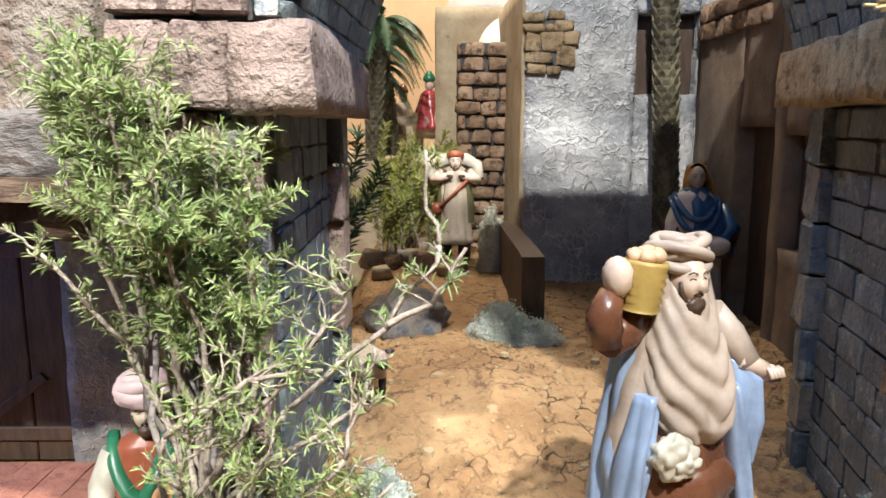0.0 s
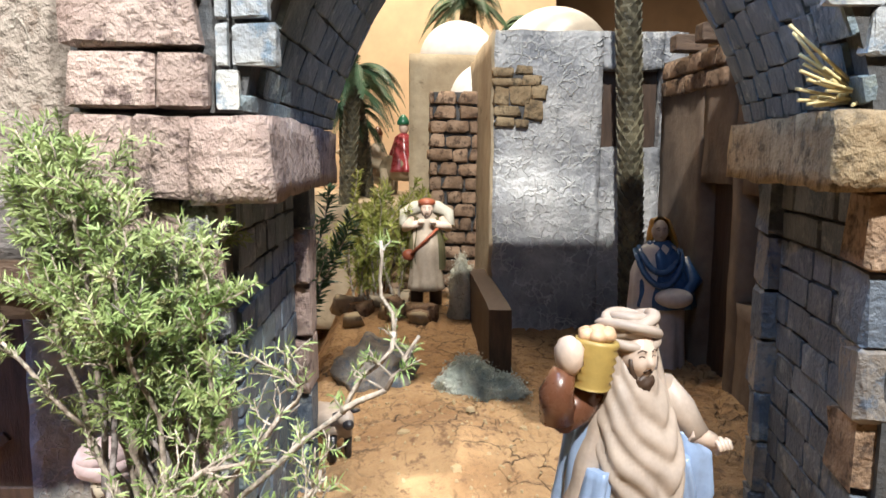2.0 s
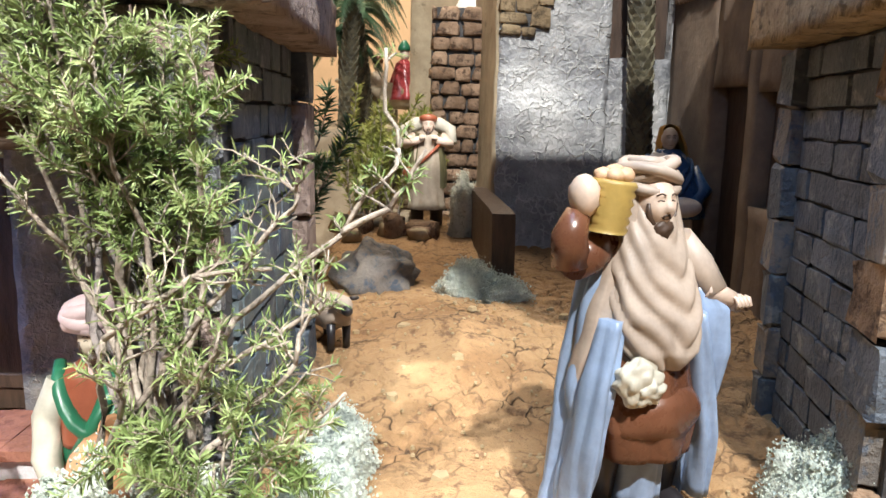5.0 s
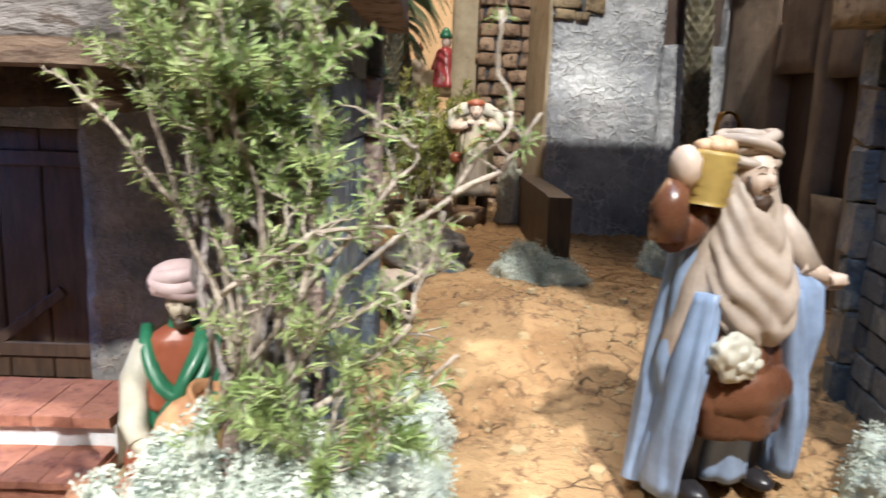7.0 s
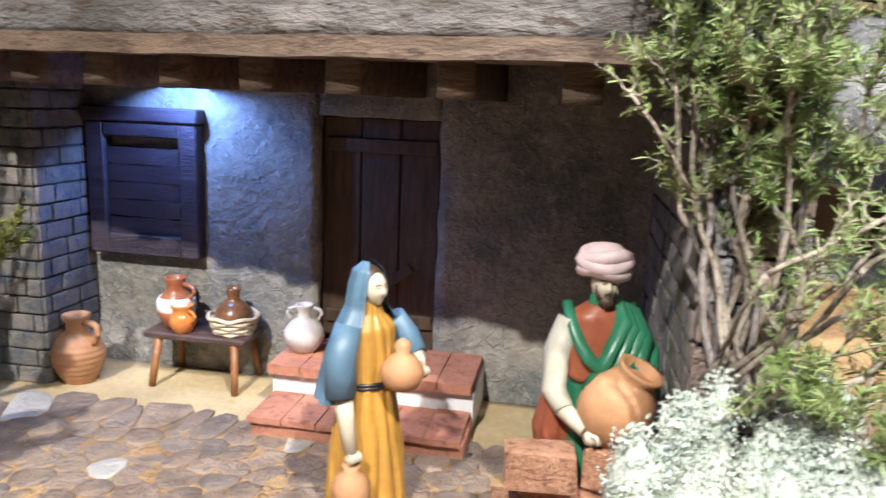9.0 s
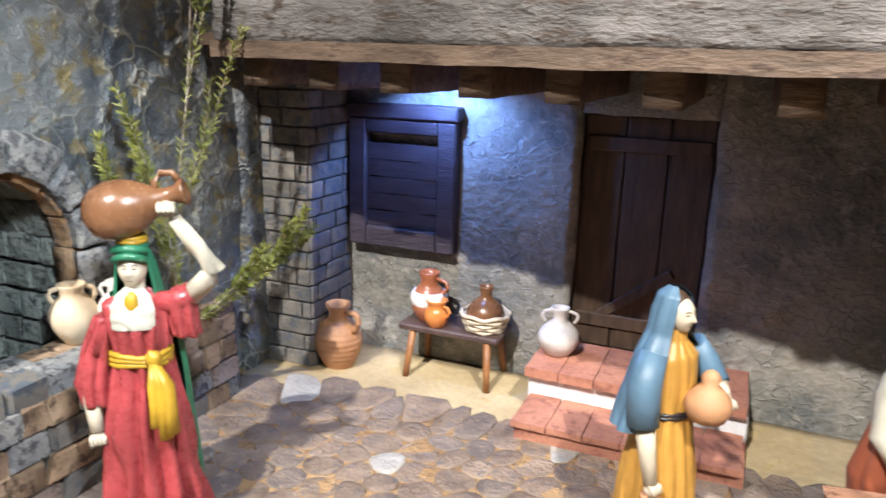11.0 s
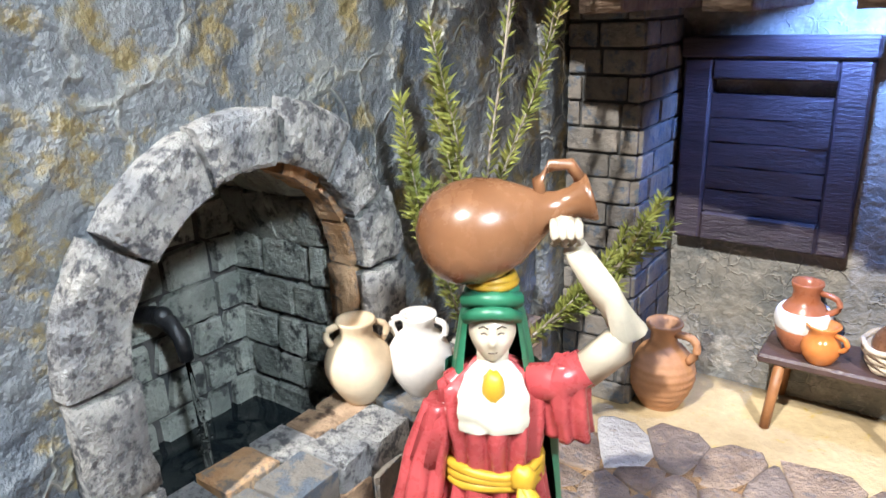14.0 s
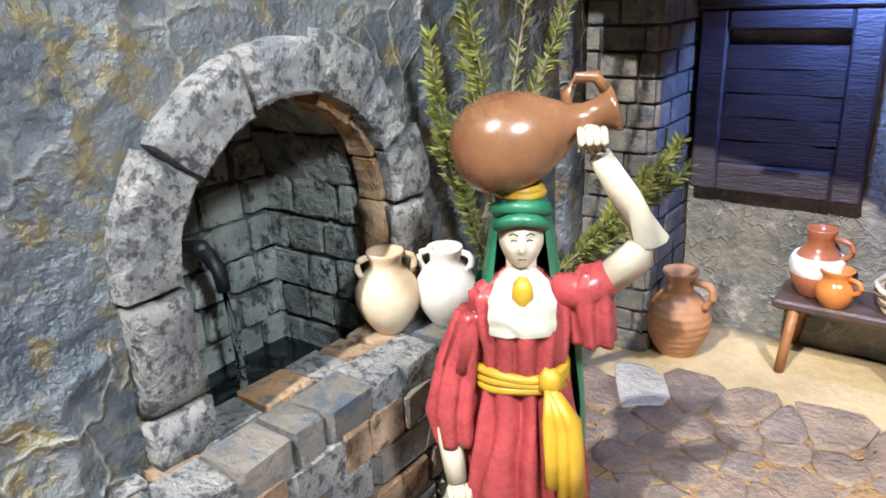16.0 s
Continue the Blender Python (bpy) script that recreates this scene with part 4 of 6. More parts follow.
def needles(stems, rnd, count, length, width, spread, low=-9.0):
    """Narrow leaves set round the outer stems: vertices and faces."""
    vs, fs = [], []
    for _ in range(count):
        a, b, wt = stems[rnd.randrange(len(stems))]
        if a.z < low and rnd.random() < 0.88:
            continue
        p = a.lerp(b, rnd.random())
        d = (b - a).normalized()
        o = Vector((rnd.gauss(0, 1), rnd.gauss(0, 1), rnd.gauss(0, 1)))
        o = (o - d * o.dot(d)).normalized()
        w = (d * rnd.uniform(0.2, 1.0) + o * spread + Vector((0, 0, 0.25))).normalized()
        ln = length * rnd.uniform(0.55, 1.25)
        s = w.cross(Vector((rnd.gauss(0, 1), rnd.gauss(0, 1), rnd.gauss(0, 1)))).normalized() * width
        k = len(vs)
        bend = Vector((0, 0, -ln * 0.10))
        vs += [p - s * 0.5, p + s * 0.5, p + w * ln * 0.55 + s + bend * 0.2, p + w * ln * 0.55 - s + bend * 0.2, p + w * ln + bend]
        fs += [(k, k + 1, k + 2, k + 3), (k + 3, k + 2, k + 4)]
    return vs, fs


def grow(bm, rnd, p, d, length, r, depth, out, up=0.15, kids=3, wild=0.5):
    """One stem and its branches, bent and tapered; out collects the thin ends."""
    pts, n = [p.copy()], 5
    q, e = p.copy(), d.normalized()
    for _ in range(n):
        e = (e + Vector((rnd.gauss(0, 1), rnd.gauss(0, 1), rnd.gauss(0, 1))) * 0.14 * wild * 2 + Vector((0, 0, up * 0.2))).normalized()
        q = q + e * length / n
        pts.append(q.copy())
    tube(bm, pts, [r * (1 - 0.45 * i / n) for i in range(n + 1)], 0, 5)
    if depth <= 1:
        for a, b in zip(pts[1:], pts[2:]):
            out.append((a, b, 1))
    if depth > 0:
        for k in range(kids):
            i = rnd.randrange(2, n + 1)
            s = Vector((rnd.gauss(0, 1), rnd.gauss(0, 1), rnd.gauss(0, 0.7)))
            grow(bm, rnd, pts[i], (pts[i] - pts[i - 1]).normalized() + s * wild, length * rnd.uniform(0.5, 0.75), r * 0.55, depth - 1, out, up, kids, wild)


def shrub(name, label, stems, seed, leaf, count, length, width, spread=1.0, kids=3, depth=2, wild=0.5, up=0.2, r=0.003, twig=TWIG, low=-9.0):
    rnd = random.Random(seed)
    t = thing(name, label, "shrub", "", stems[0][0])
    base = Vector(stems[0][0])
    out = []
    for p, d, ln in stems:
        bm = bmesh.new()
        grow(bm, rnd, Vector(p) - base, Vector(d), ln, r, depth, out, up, kids, wild)
        tagged(part("branchwork", bm, twig, t, "", True), kind="stuff")
    vs, fs = needles(out, rnd, count, length, width, spread, low)
    me = bpy.data.meshes.new("foliage")
    me.from_pydata(vs, [], fs)
    me.materials.append(leaf)
    ob = tagged(new("foliage", me), kind="stuff")
    ob.parent = t
    return t


rb = random.Random(11)


def limb(bm, rnd, a, b, r0, r1, sway, n=7, lift=0.0):
    """A crooked tapered stem from a to b; returns its points."""
    a, b = Vector(a), Vector(b)
    pts, off = [], Vector((0, 0, 0))
    for i in range(n + 1):
        u = i / n
        if 0 < i < n:
            off = off * 0.6 + Vector((rnd.gauss(0, 1), rnd.gauss(0, 1), rnd.gauss(0, 0.6))) * sway
        pts.append(a.lerp(b, u) + off * math.sin(math.pi * u) + Vector((0, 0, -lift * math.sin(math.pi * u))))
    tube(bm, pts, [r0 + (r1 - r0) * i / n for i in range(n + 1)], 0, 5)
    return pts


def spray(bm, rnd, pts, first, count, length, r, out, up=0.5, forks=2):
    """Side twigs along a stem, each forking once or twice."""
    for _ in range(count):
        u = first + (1 - first) * rnd.random()
        i = min(int(u * (len(pts) - 1)), len(pts) - 2)
        p = pts[i].lerp(pts[i + 1], rnd.random())
        d = Vector((rnd.gauss(0, 1), rnd.gauss(0, 1), rnd.gauss(0, 0.5) + up)).normalized() + (pts[i + 1] - pts[i]).normalized() * 0.5
        ln = length * rnd.uniform(0.5, 1.2)
        tw = limb(bm, rnd, p, p + d.normalized() * ln, r, r * 0.5, ln * 0.07, 4, ln * 0.06)
        out += [(a, b, 1) for a, b in zip(tw[1:], tw[2:])]
        for _ in range(forks):
            j = rnd.randrange(1, 4)
            e = (tw[j] - tw[j - 1]).normalized() + Vector((rnd.gauss(0, 1), rnd.gauss(0, 1), rnd.gauss(0, 0.6) + up * 0.6)) * 0.55
            t2 = limb(bm, rnd, tw[j], tw[j] + e.normalized() * ln * rnd.uniform(0.4, 0.7), r * 0.6, r * 0.35, ln * 0.04, 3)
            out += [(a, b, 1) for a, b in zip(t2, t2[1:])]


def leaves(t, out, rnd, leaf, count, length, width, spread):
    vs, fs = needles(out, rnd, count, length, width, spread)
    me = bpy.data.meshes.new("foliage")
    me.from_pydata(vs, [], fs)
    me.materials.append(leaf)
    ob = tagged(new("foliage", me), kind="stuff")
    ob.parent = t


# the bush was laid out a little small: grow it about a point over the street
SPREAD = Matrix.Translation((0.015, 0.03, 0.41)) @ Matrix.Scale(1.065, 4) @ Matrix.Translation((-0.015, -0.03, -0.41))


def heath(label):
    """A green crown on crooked stems."""
    rnd = random.Random(21)
    t = thing("heath_bush", label, "shrub")
    crown, dry = [], []
    for k in range(15):
        u = (k + 0.5) / 15
        top = 0.492 - 0.03 * math.sin(math.pi * u) - 0.035 * u
        goal = (-0.196 + 0.112 * u + rnd.gauss(0, 0.006), 0.405 + rnd.uniform(-0.03, 0.03), top - rnd.uniform(0.0, 0.075))
        bm = bmesh.new()
        pts = limb(bm, rnd, (-0.130 + 0.030 * u, 0.428 + rnd.uniform(-0.012, 0.012), 0.165), goal, 0.0027, 0.0010, 0.006, 9)
        spray(bm, rnd, pts, 0.58, 13, 0.033, 0.0008, crown, 0.85, 3)
        spray(bm, rnd, pts, 0.50 if u < 0.45 else 0.22, 6, 0.022, 0.0007, dry, 0.5, 2)
        tagged(part("branchwork", bm, TWIG if k % 3 else DEADTWIG, t, "", True), kind="stuff")
    leaves(t, crown, rnd, NEEDLE, 27000, 0.0074, 0.00046, 1.0)
    leaves(t, dry, rnd, NEEDLE, 4200, 0.0074, 0.00046, 1.0)
    t.matrix_world = SPREAD


def twigs(label):
    """Pale crooked twigs with few leaves, leaning over the street."""
    rnd = random.Random(5)
    t = thing("bare_twigs", label, "shrub")
    out = []
    runs = [((-0.105, 0.405, 0.20), (-0.070, 0.395, 0.275), (-0.016, 0.405, 0.318), (0.012, 0.410, 0.362), (0.005, 0.415, 0.412)), ((-0.016, 0.405, 0.318), (0.008, 0.40, 0.332), (0.026, 0.40, 0.362)), ((-0.105, 0.405, 0.22), (-0.062, 0.38, 0.262), (-0.022, 0.38, 0.292)), ((-0.135, 0.40, 0.20), (-0.098, 0.37, 0.262), (-0.052, 0.365, 0.318), (-0.035, 0.37, 0.345)), ((-0.110, 0.40, 0.18), (-0.072, 0.37, 0.222), (-0.035, 0.365, 0.262), (-0.024, 0.37, 0.30)), ((-0.145, 0.40, 0.20), (-0.125, 0.37, 0.272), (-0.080, 0.36, 0.305), (-0.045, 0.365, 0.308)), ((-0.128, 0.42, 0.20), (-0.158, 0.415, 0.305), (-0.200, 0.405, 0.362)), ((-0.12, 0.40, 0.18), (-0.088, 0.365, 0.235), (-0.068, 0.355, 0.278)), ((-0.14, 0.40, 0.18), (-0.118, 0.365, 0.235), (-0.108, 0.352, 0.285)), ((-0.10, 0.40, 0.19), (-0.045, 0.375, 0.212), (-0.012, 0.372, 0.245))]
    for k, run in enumerate(runs):
        bm = bmesh.new()
        path = []
        m = len(run) - 1
        for i, (a, b) in enumerate(zip(run, run[1:])):
            path += limb(bm, rnd, a, b, 0.0021 - 0.0011 * i / m, 0.0021 - 0.0011 * (i + 1) / m, 0.0022, 5)
        spray(bm, rnd, path, 0.35, 5 if k < 2 else 10, 0.018 if k in (0, 1, 6) else 0.026, 0.00085, out, 0.6, 2)
        tagged(part("branchwork", bm, TWIG, t, "", True), kind="stuff")
    leaves(t, out, rnd, NEEDLE, 2600, 0.0078, 0.00045, 1.0)
    t.matrix_world = SPREAD


heath("bushy green heath shrub with grey twigs rising from lichen")
twigs("dry pale twigs leaning out of the heath shrub")
stems = [((-0.085, 0.385, 0.15), (0.4 * math.cos(a), 0.25 * math.sin(a) - 0.3, 0.9), 0.055) for a in (0, 1.2, 2.5, 3.8, 5)]
shrub("low_heath", "low tuft of fresh green heath among lichen", stems, 8, NEEDLE, 3000, 0.010, 0.0005, 1.1, 3, 2, 0.5, 0.1, 0.0014)

stems = [((-0.886, 0.525, 0.10), (0.0, 0.0, 1.0), 0.285), ((-0.884, 0.528, 0.10), (0.02, -0.42, 0.85), 0.15), ((-0.884, 0.53, 0.10), (0.1, -0.2, 0.9), 0.16), ((-0.878, 0.535, 0.10), (0.75, 0.62, 0.62), 0.11), ((-0.878, 0.53, 0.10), (0.6, 0.3, 0.5), 0.09)]
shrub("rosemary_sprig", "thin leafy sprig growing beside the fountain arch", stems, 31, NEEDLEDARK, 6500, 0.0100, 0.0008, 0.8, 5, 1, 0.20, 0.35, 0.0015)
stems = []
for k in range(26):
    x, y = rb.uniform(-0.10, 0.05), rb.uniform(1.42, 1.62)
    stems.append(((x, y, ground_z(x, y)), (rb.gauss(0, 0.25), rb.gauss(0, 0.2), 1), rb.uniform(0.10, 0.17)))
shrub("olive_bush", "olive green bushes before the rubble wall", stems, 41, NEEDLEDARK, 14000, 0.016, 0.0011, 1.0, 3, 1, 0.4, 0.25, 0.003)
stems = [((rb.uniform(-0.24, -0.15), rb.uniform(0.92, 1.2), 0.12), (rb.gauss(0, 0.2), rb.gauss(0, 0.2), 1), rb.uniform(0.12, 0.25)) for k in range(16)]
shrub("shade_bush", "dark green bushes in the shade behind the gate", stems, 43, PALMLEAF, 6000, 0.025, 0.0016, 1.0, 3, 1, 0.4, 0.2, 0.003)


def lichen(name, label, centre, size, count, seed, material=LICHEN, grain=0.0044):
    """A spongy cushion: a lumpy core under many small knots."""
    rnd = random.Random(seed)
    t = thing(name, label, "lichen", "cushions of lichen", (centre[0], centre[1], ground_z(centre[0], centre[1])))
    z0 = t.location.z
    bm = bmesh.new()
    rings, pts = [], []
    seg, m = 36, 12
    for i in range(m + 1):
        a = math.pi / 2 * i / m
        ring = []
        for k in range(seg):
            q = 2 * math.pi * k / seg
            p = Vector((math.cos(a) * math.cos(q), math.cos(a) * math.sin(q), math.sin(a)))
            s = 0.9 + 0.30 * noise.noise(p * 2.2 + Vector((seed, 0, 0))) + 0.14 * noise.noise(p * 6 + Vector((seed, 3, 0)))
            ring.append((p.x * size[0] * s, p.y * size[1] * s, p.z * size[2] * s - 0.006))
            pts.append(Vector(ring[-1]))
        rings.append(ring)
    ring_skin(bm, rings)
    part("cushion", bm, material, t)
    vs, fs = [], []
    for _ in range(count * 2):
        p = pts[rnd.randrange(len(pts))].lerp(pts[rnd.randrange(len(pts))], rnd.random() * 0.06) + Vector((rnd.gauss(0, 1), rnd.gauss(0, 1), rnd.gauss(0, 1))) * grain * 0.8
        r = grain * rnd.uniform(0.14, 0.36)
        k = len(vs)
        for o in ((1, 0, 0), (-0.5, 0.87, 0), (-0.5, -0.87, 0), (0, 0, 1.3), (0, 0, -1.0)):
            vs.append(p + Vector(o) * r + Vector((rnd.uniform(-1, 1), rnd.uniform(-1, 1), rnd.uniform(-1, 1))) * r * 0.6)
        for a, b, c in ((0, 1, 3), (1, 2, 3), (2, 0, 3), (1, 0, 4), (2, 1, 4), (0, 2, 4)):
            fs.append((k + a, k + b, k + c))
    me = bpy.data.meshes.new("fuzz")
    me.from_pydata(vs, [], fs)
    me.materials.append(material)
    ob = new("fuzz", me)
    ob.parent = t
    return tagged(ob, kind="stuff") and t


lichen("lichen_cushion", "thick pale green lichen cushion at the foot of the heath", (-0.168, 0.392), (0.058, 0.045, 0.165), 8000, 1)
lichen("lichen_cushion", "thick pale green lichen cushion at the foot of the heath", (-0.095, 0.382), (0.065, 0.045, 0.095), 6400, 2)
lichen("lichen_cushion", "pale lichen cushion spilling onto the street", (-0.050, 0.43), (0.052, 0.07, 0.062), 5200, 3)
lichen("lichen_cushion", "pale lichen cushion spilling onto the street", (-0.035, 0.57), (0.030, 0.08, 0.05), 3000, 9)
lichen("lichen_cushion", "pale blue green lichen tuft on the sand mound", (0.10, 0.975), (0.045, 0.028, 0.05), 2600, 4)
lichen("lichen_cushion", "pale blue green lichen tuft on the sand mound", (0.145, 0.955), (0.038, 0.022, 0.03), 2000, 5)
lichen("lichen_cushion", "lichen tuft over the end of the trough", (0.118, 1.36), (0.03, 0.03, 0.12), 1400, 6, LICHENDRY)
lichen("lichen_cushion", "lichen tuft at the foot of the house", (0.30, 1.05), (0.03, 0.03, 0.05), 900, 7)
lichen("lichen_cushion", "pale lichen tuft by the gate pier", (0.322, 0.50), (0.050, 0.05, 0.072), 4000, 8)
t = lichen("lichen_cushion", "dry grey lichen at the foot of the fountain", (-0.835, 0.43), (0.045, 0.04, 0.035), 2600, 10, LICHENDRY, 0.005)

# ---- pots ----


def pot(name, label, at, prof, material, handles=(), extra=None, turn=None, category="jar"):
    t = thing(name, label, category, "clay pots", at)
    bm = bmesh.new()
    lathe(bm, prof, (0, 0, 0), 0, 32)
    part("body", bm, material, t, "", True)
    for pts, r in handles:
        bm = bmesh.new()
        smooth = []
        for a, b in zip(pts, pts[1:]):
            for k in range(3):
                smooth.append(Vector(a).lerp(Vector(b), k / 3))
        smooth.append(Vector(pts[-1]))
        for _ in range(3):
            smooth = [smooth[0]] + [(smooth[i - 1] + smooth[i] * 2 + smooth[i + 1]) / 4 for i in range(1, len(smooth) - 1)] + [smooth[-1]]
        tube(bm, smooth, r, 0, 8)
        part("handle", bm, material, t, "", True)
    if turn is not None:
        t.rotation_euler = (0, 0, radians(turn))
    if extra:
        extra(t)
    return t


def belly(r, h, foot, neck, lip, z_belly=0.5, neck_h=0.8, n=14, ribs=0.0):
    """Outline of a jar: foot, belly, shoulder, neck, lip, and the hollow of the mouth."""
    out = [(foot * 0.5, 0.0), (foot, 0.0)]
    for k in range(1, n):
        u = k / n
        z = h * neck_h * u
        if u < z_belly:
            s = math.sin(math.pi / 2 * u / z_belly)
            rr = foot + (r - foot) * s
        else:
            s = math.cos(math.pi / 2 * (u - z_belly) / (1 - z_belly)) ** 0.8
            rr = neck + (r - neck) * s
        out.append((rr * (1 + ribs * math.sin(z * 900)), z))
    out += [(neck, h * neck_h), (neck * 0.97, h * (neck_h + 1) / 2), (lip, h * 0.97), (lip * 0.97, h), (lip * 0.8, h * 0.985), (neck * 0.75, h * 0.9), (neck * 0.6, h * 0.8)]
    return out


def ear(r, z0, z1, out, side, rad):
    return ([(side * r, 0, z0), (side * (r + out), 0, z0 + (z1 - z0) * 0.35), (side * (r + out), 0, z0 + (z1 - z0) * 0.85), (side * r * 0.55, 0, z1)], rad)


pot("water_jar", "ribbed ochre clay jar with one handle on the sand", (-0.808, 0.715, 0.0), belly(0.030, 0.083, 0.017, 0.012, 0.0165, 0.55, 0.76, 34, 0.016), CLAY, [([(0.024, 0, 0.05), (0.034, 0, 0.062), (0.030, 0, 0.076), (0.011, 0, 0.074)], 0.0038)], None, -10)
pot("amphora", "cream clay amphora with two ears on the fountain rim", (-0.905, 0.418, 0.1225), belly(0.0215, 0.056, 0.009, 0.0105, 0.0125, 0.58, 0.80), CREAMCLAY, [ear(0.016, 0.040, 0.053, 0.003, 1, 0.0022), ear(0.016, 0.040, 0.053, 0.003, -1, 0.0022)], None, 50)
pot("amphora", "white clay amphora with two ears on the fountain rim", (-0.878, 0.446, 0.1225), belly(0.0205, 0.055, 0.009, 0.010, 0.012, 0.58, 0.80), WHITECLAY, [ear(0.015, 0.039, 0.052, 0.003, 1, 0.0022), ear(0.015, 0.039, 0.052, 0.003, -1, 0.0022)], None, 20)
pot("grey_urn", "pale grey urn with a narrow neck on the step", (-0.535, 0.745, 0.0565), belly(0.0235, 0.056, 0.013, 0.0075, 0.0105, 0.5, 0.72), GREYCLAY, [ear(0.016, 0.038, 0.052, 0.004, 1, 0.002), ear(0.016, 0.038, 0.052, 0.004, -1, 0.002)], None, 10)

table = thing("stool_table", "low dark wooden table with four splayed legs", "table", "", (-0.665, 0.757, 0))
part("tabletop", boxed((-0.066, -0.030, 0.058), (0.062, 0.030, 0.066), 0.002), TABLEWOOD, table)
for sx in (-1, 1):
    for sy in (-1, 1):
        bm = bmesh.new()
        tube(bm, [(sx * 0.053, sy * 0.034, 0.0), (sx * 0.048, sy * 0.024, 0.058)], [0.0042, 0.0048], 0, 8)
        part("leg", bm, LEGWOOD, table)


def white_skirt(t):
    bm = bmesh.new()
    lathe(bm, [(0.011, 0.004), (0.0165, 0.012), (0.0222, 0.022), (0.0235, 0.028), (0.0222, 0.034), (0.020, 0.038), (0.0195, 0.037)], seg=32)
    part("glaze", bm, WHITECLAY, t, "white glazed belly", True)


pot("jug", "orange brown jug with a white glazed belly", (-0.703, 0.757, 0.066), belly(0.022, 0.062, 0.013, 0.011, 0.013, 0.5, 0.74), REDGLAZE, [([(0.016, 0, 0.036), (0.028, 0, 0.042), (0.026, 0, 0.053), (0.011, 0, 0.054)], 0.0026)], white_skirt, -10)
pot("honey_pot", "small glossy orange pot on the table", (-0.685, 0.739, 0.066), belly(0.0155, 0.034, 0.010, 0.011, 0.014, 0.55, 0.7), ORANGEGLAZE, [([(0.013, 0, 0.014), (0.022, 0, 0.018), (0.020, 0, 0.027), (0.010, 0, 0.027)], 0.0022)], None, -20)
pot("wine_flask", "dark brown flask standing in a wicker basket", (-0.628, 0.756, 0.069), belly(0.023, 0.052, 0.014, 0.0075, 0.009, 0.45, 0.72), BROWNCLAY)
bask = thing("wicker_basket", "round basket of pale wicker round a flask", "basket", "", (-0.628, 0.756, 0.066))
bm = bmesh.new()
for k in range(5):
    r = 0.0225 + 0.0016 * k
    n = 40
    pts = [(r * math.cos(2 * math.pi * i / n), r * math.sin(2 * math.pi * i / n), 0.003 + 0.0045 * k + 0.0012 * math.sin(12 * math.pi * i / n + k * math.pi)) for i in range(n + 1)]
    tube(bm, pts, 0.0026, 0, 6)
part("weave", bm, WICKER, bask, "", True)
bm = bmesh.new()
lathe(bm, [(0.001, 0.0005), (0.022, 0.0005), (0.026, 0.02), (0.0245, 0.02), (0.021, 0.003), (0.001, 0.003)])
part("lining", bm, WICKER, bask)

pile = thing("brick_pile", "loose broken bricks stacked beside the potter", "bricks", "", (0, 0, 0))
for c, s, a in (((-0.252, 0.515, 0.070), (0.056, 0.030, 0.034), 6), ((-0.196, 0.525, 0.072), (0.040, 0.032, 0.034), -12), ((-0.265, 0.512, 0.028), (0.050, 0.034, 0.022), 2), ((-0.215, 0.515, 0.026), (0.046, 0.034, 0.03), -5), ((-0.262, 0.512, 0.006), (0.06, 0.036, 0.018), 0), ((-0.228, 0.53, 0.046), (0.07, 0.03, 0.014), 3), ((-0.205, 0.52, 0.006), (0.05, 0.034, 0.018), 0)):
    piece("brick", RAWBRICK, pile, c, s, Matrix.Rotation(radians(a), 3, "Z"), 0.14)

nest = thing("straw_bundle", "bundle of pale straw stuck on the gate impost", "straw", "", (0.318, 0.492, 0.497))
rs = random.Random(3)
for k in range(34):
    a = rs.uniform(1.9, 4.4) if k < 26 else rs.uniform(-1.5, 1.5)
    d = Vector((math.cos(a) * 0.9, -abs(math.sin(a)) * 0.35, rs.uniform(-0.15, 0.75)))
    bm = bmesh.new()
    o = Vector((rs.gauss(0, 0.004), rs.gauss(0, 0.004), rs.uniform(0, 0.008)))
    tube(bm, [o, o + d * rs.uniform(0.03, 0.062)], 0.0012, 0, 5)
    part("straw", bm, STRAW, nest)
for dx, ln in ((0.0, 0.034), (0.01, 0.026)):
    bm = bmesh.new()
    tube(bm, [(dx, -0.022, -0.003), (dx - 0.003, -0.026, -0.018), (dx - 0.010, -0.027, -0.006 - ln)], 0.0006, 0, 4)
    part("straw", bm, STRAW, nest)

# ---- figures: painted statuettes, one mesh each ----


def statue(name, label, at, turn, mats, build, scale=1.0):
    bm = bmesh.new()
    build(bm)
    ob = link(name, bm, mats)
    ob.matrix_world = Matrix.Translation(at) @ Matrix.Rotation(radians(turn), 4, "Z") @ Matrix.Scale(scale, 4)
    return tagged(ob, label, "figurine", "painted crib figures")


def drape(bm, rows, mi, r=0.006, flat=0.7):
    """Heavy folds of cloth: U-shaped rolls across the chest. rows: half width, top z, drop, forward."""
    for w, z, drop, fwd in rows:
        pts = []
        for k in range(13):
            q = math.pi * k / 12
            pts.append((-w * math.cos(q), -fwd * math.sin(q) ** 0.7 + 0.008 * (1 - math.sin(q)), z - drop * math.sin(q) ** 1.3))
        tube(bm, pts, [r * (0.55 + 0.45 * math.sin(math.pi * k / 12)) for k in range(13)], mi, 8, flat)


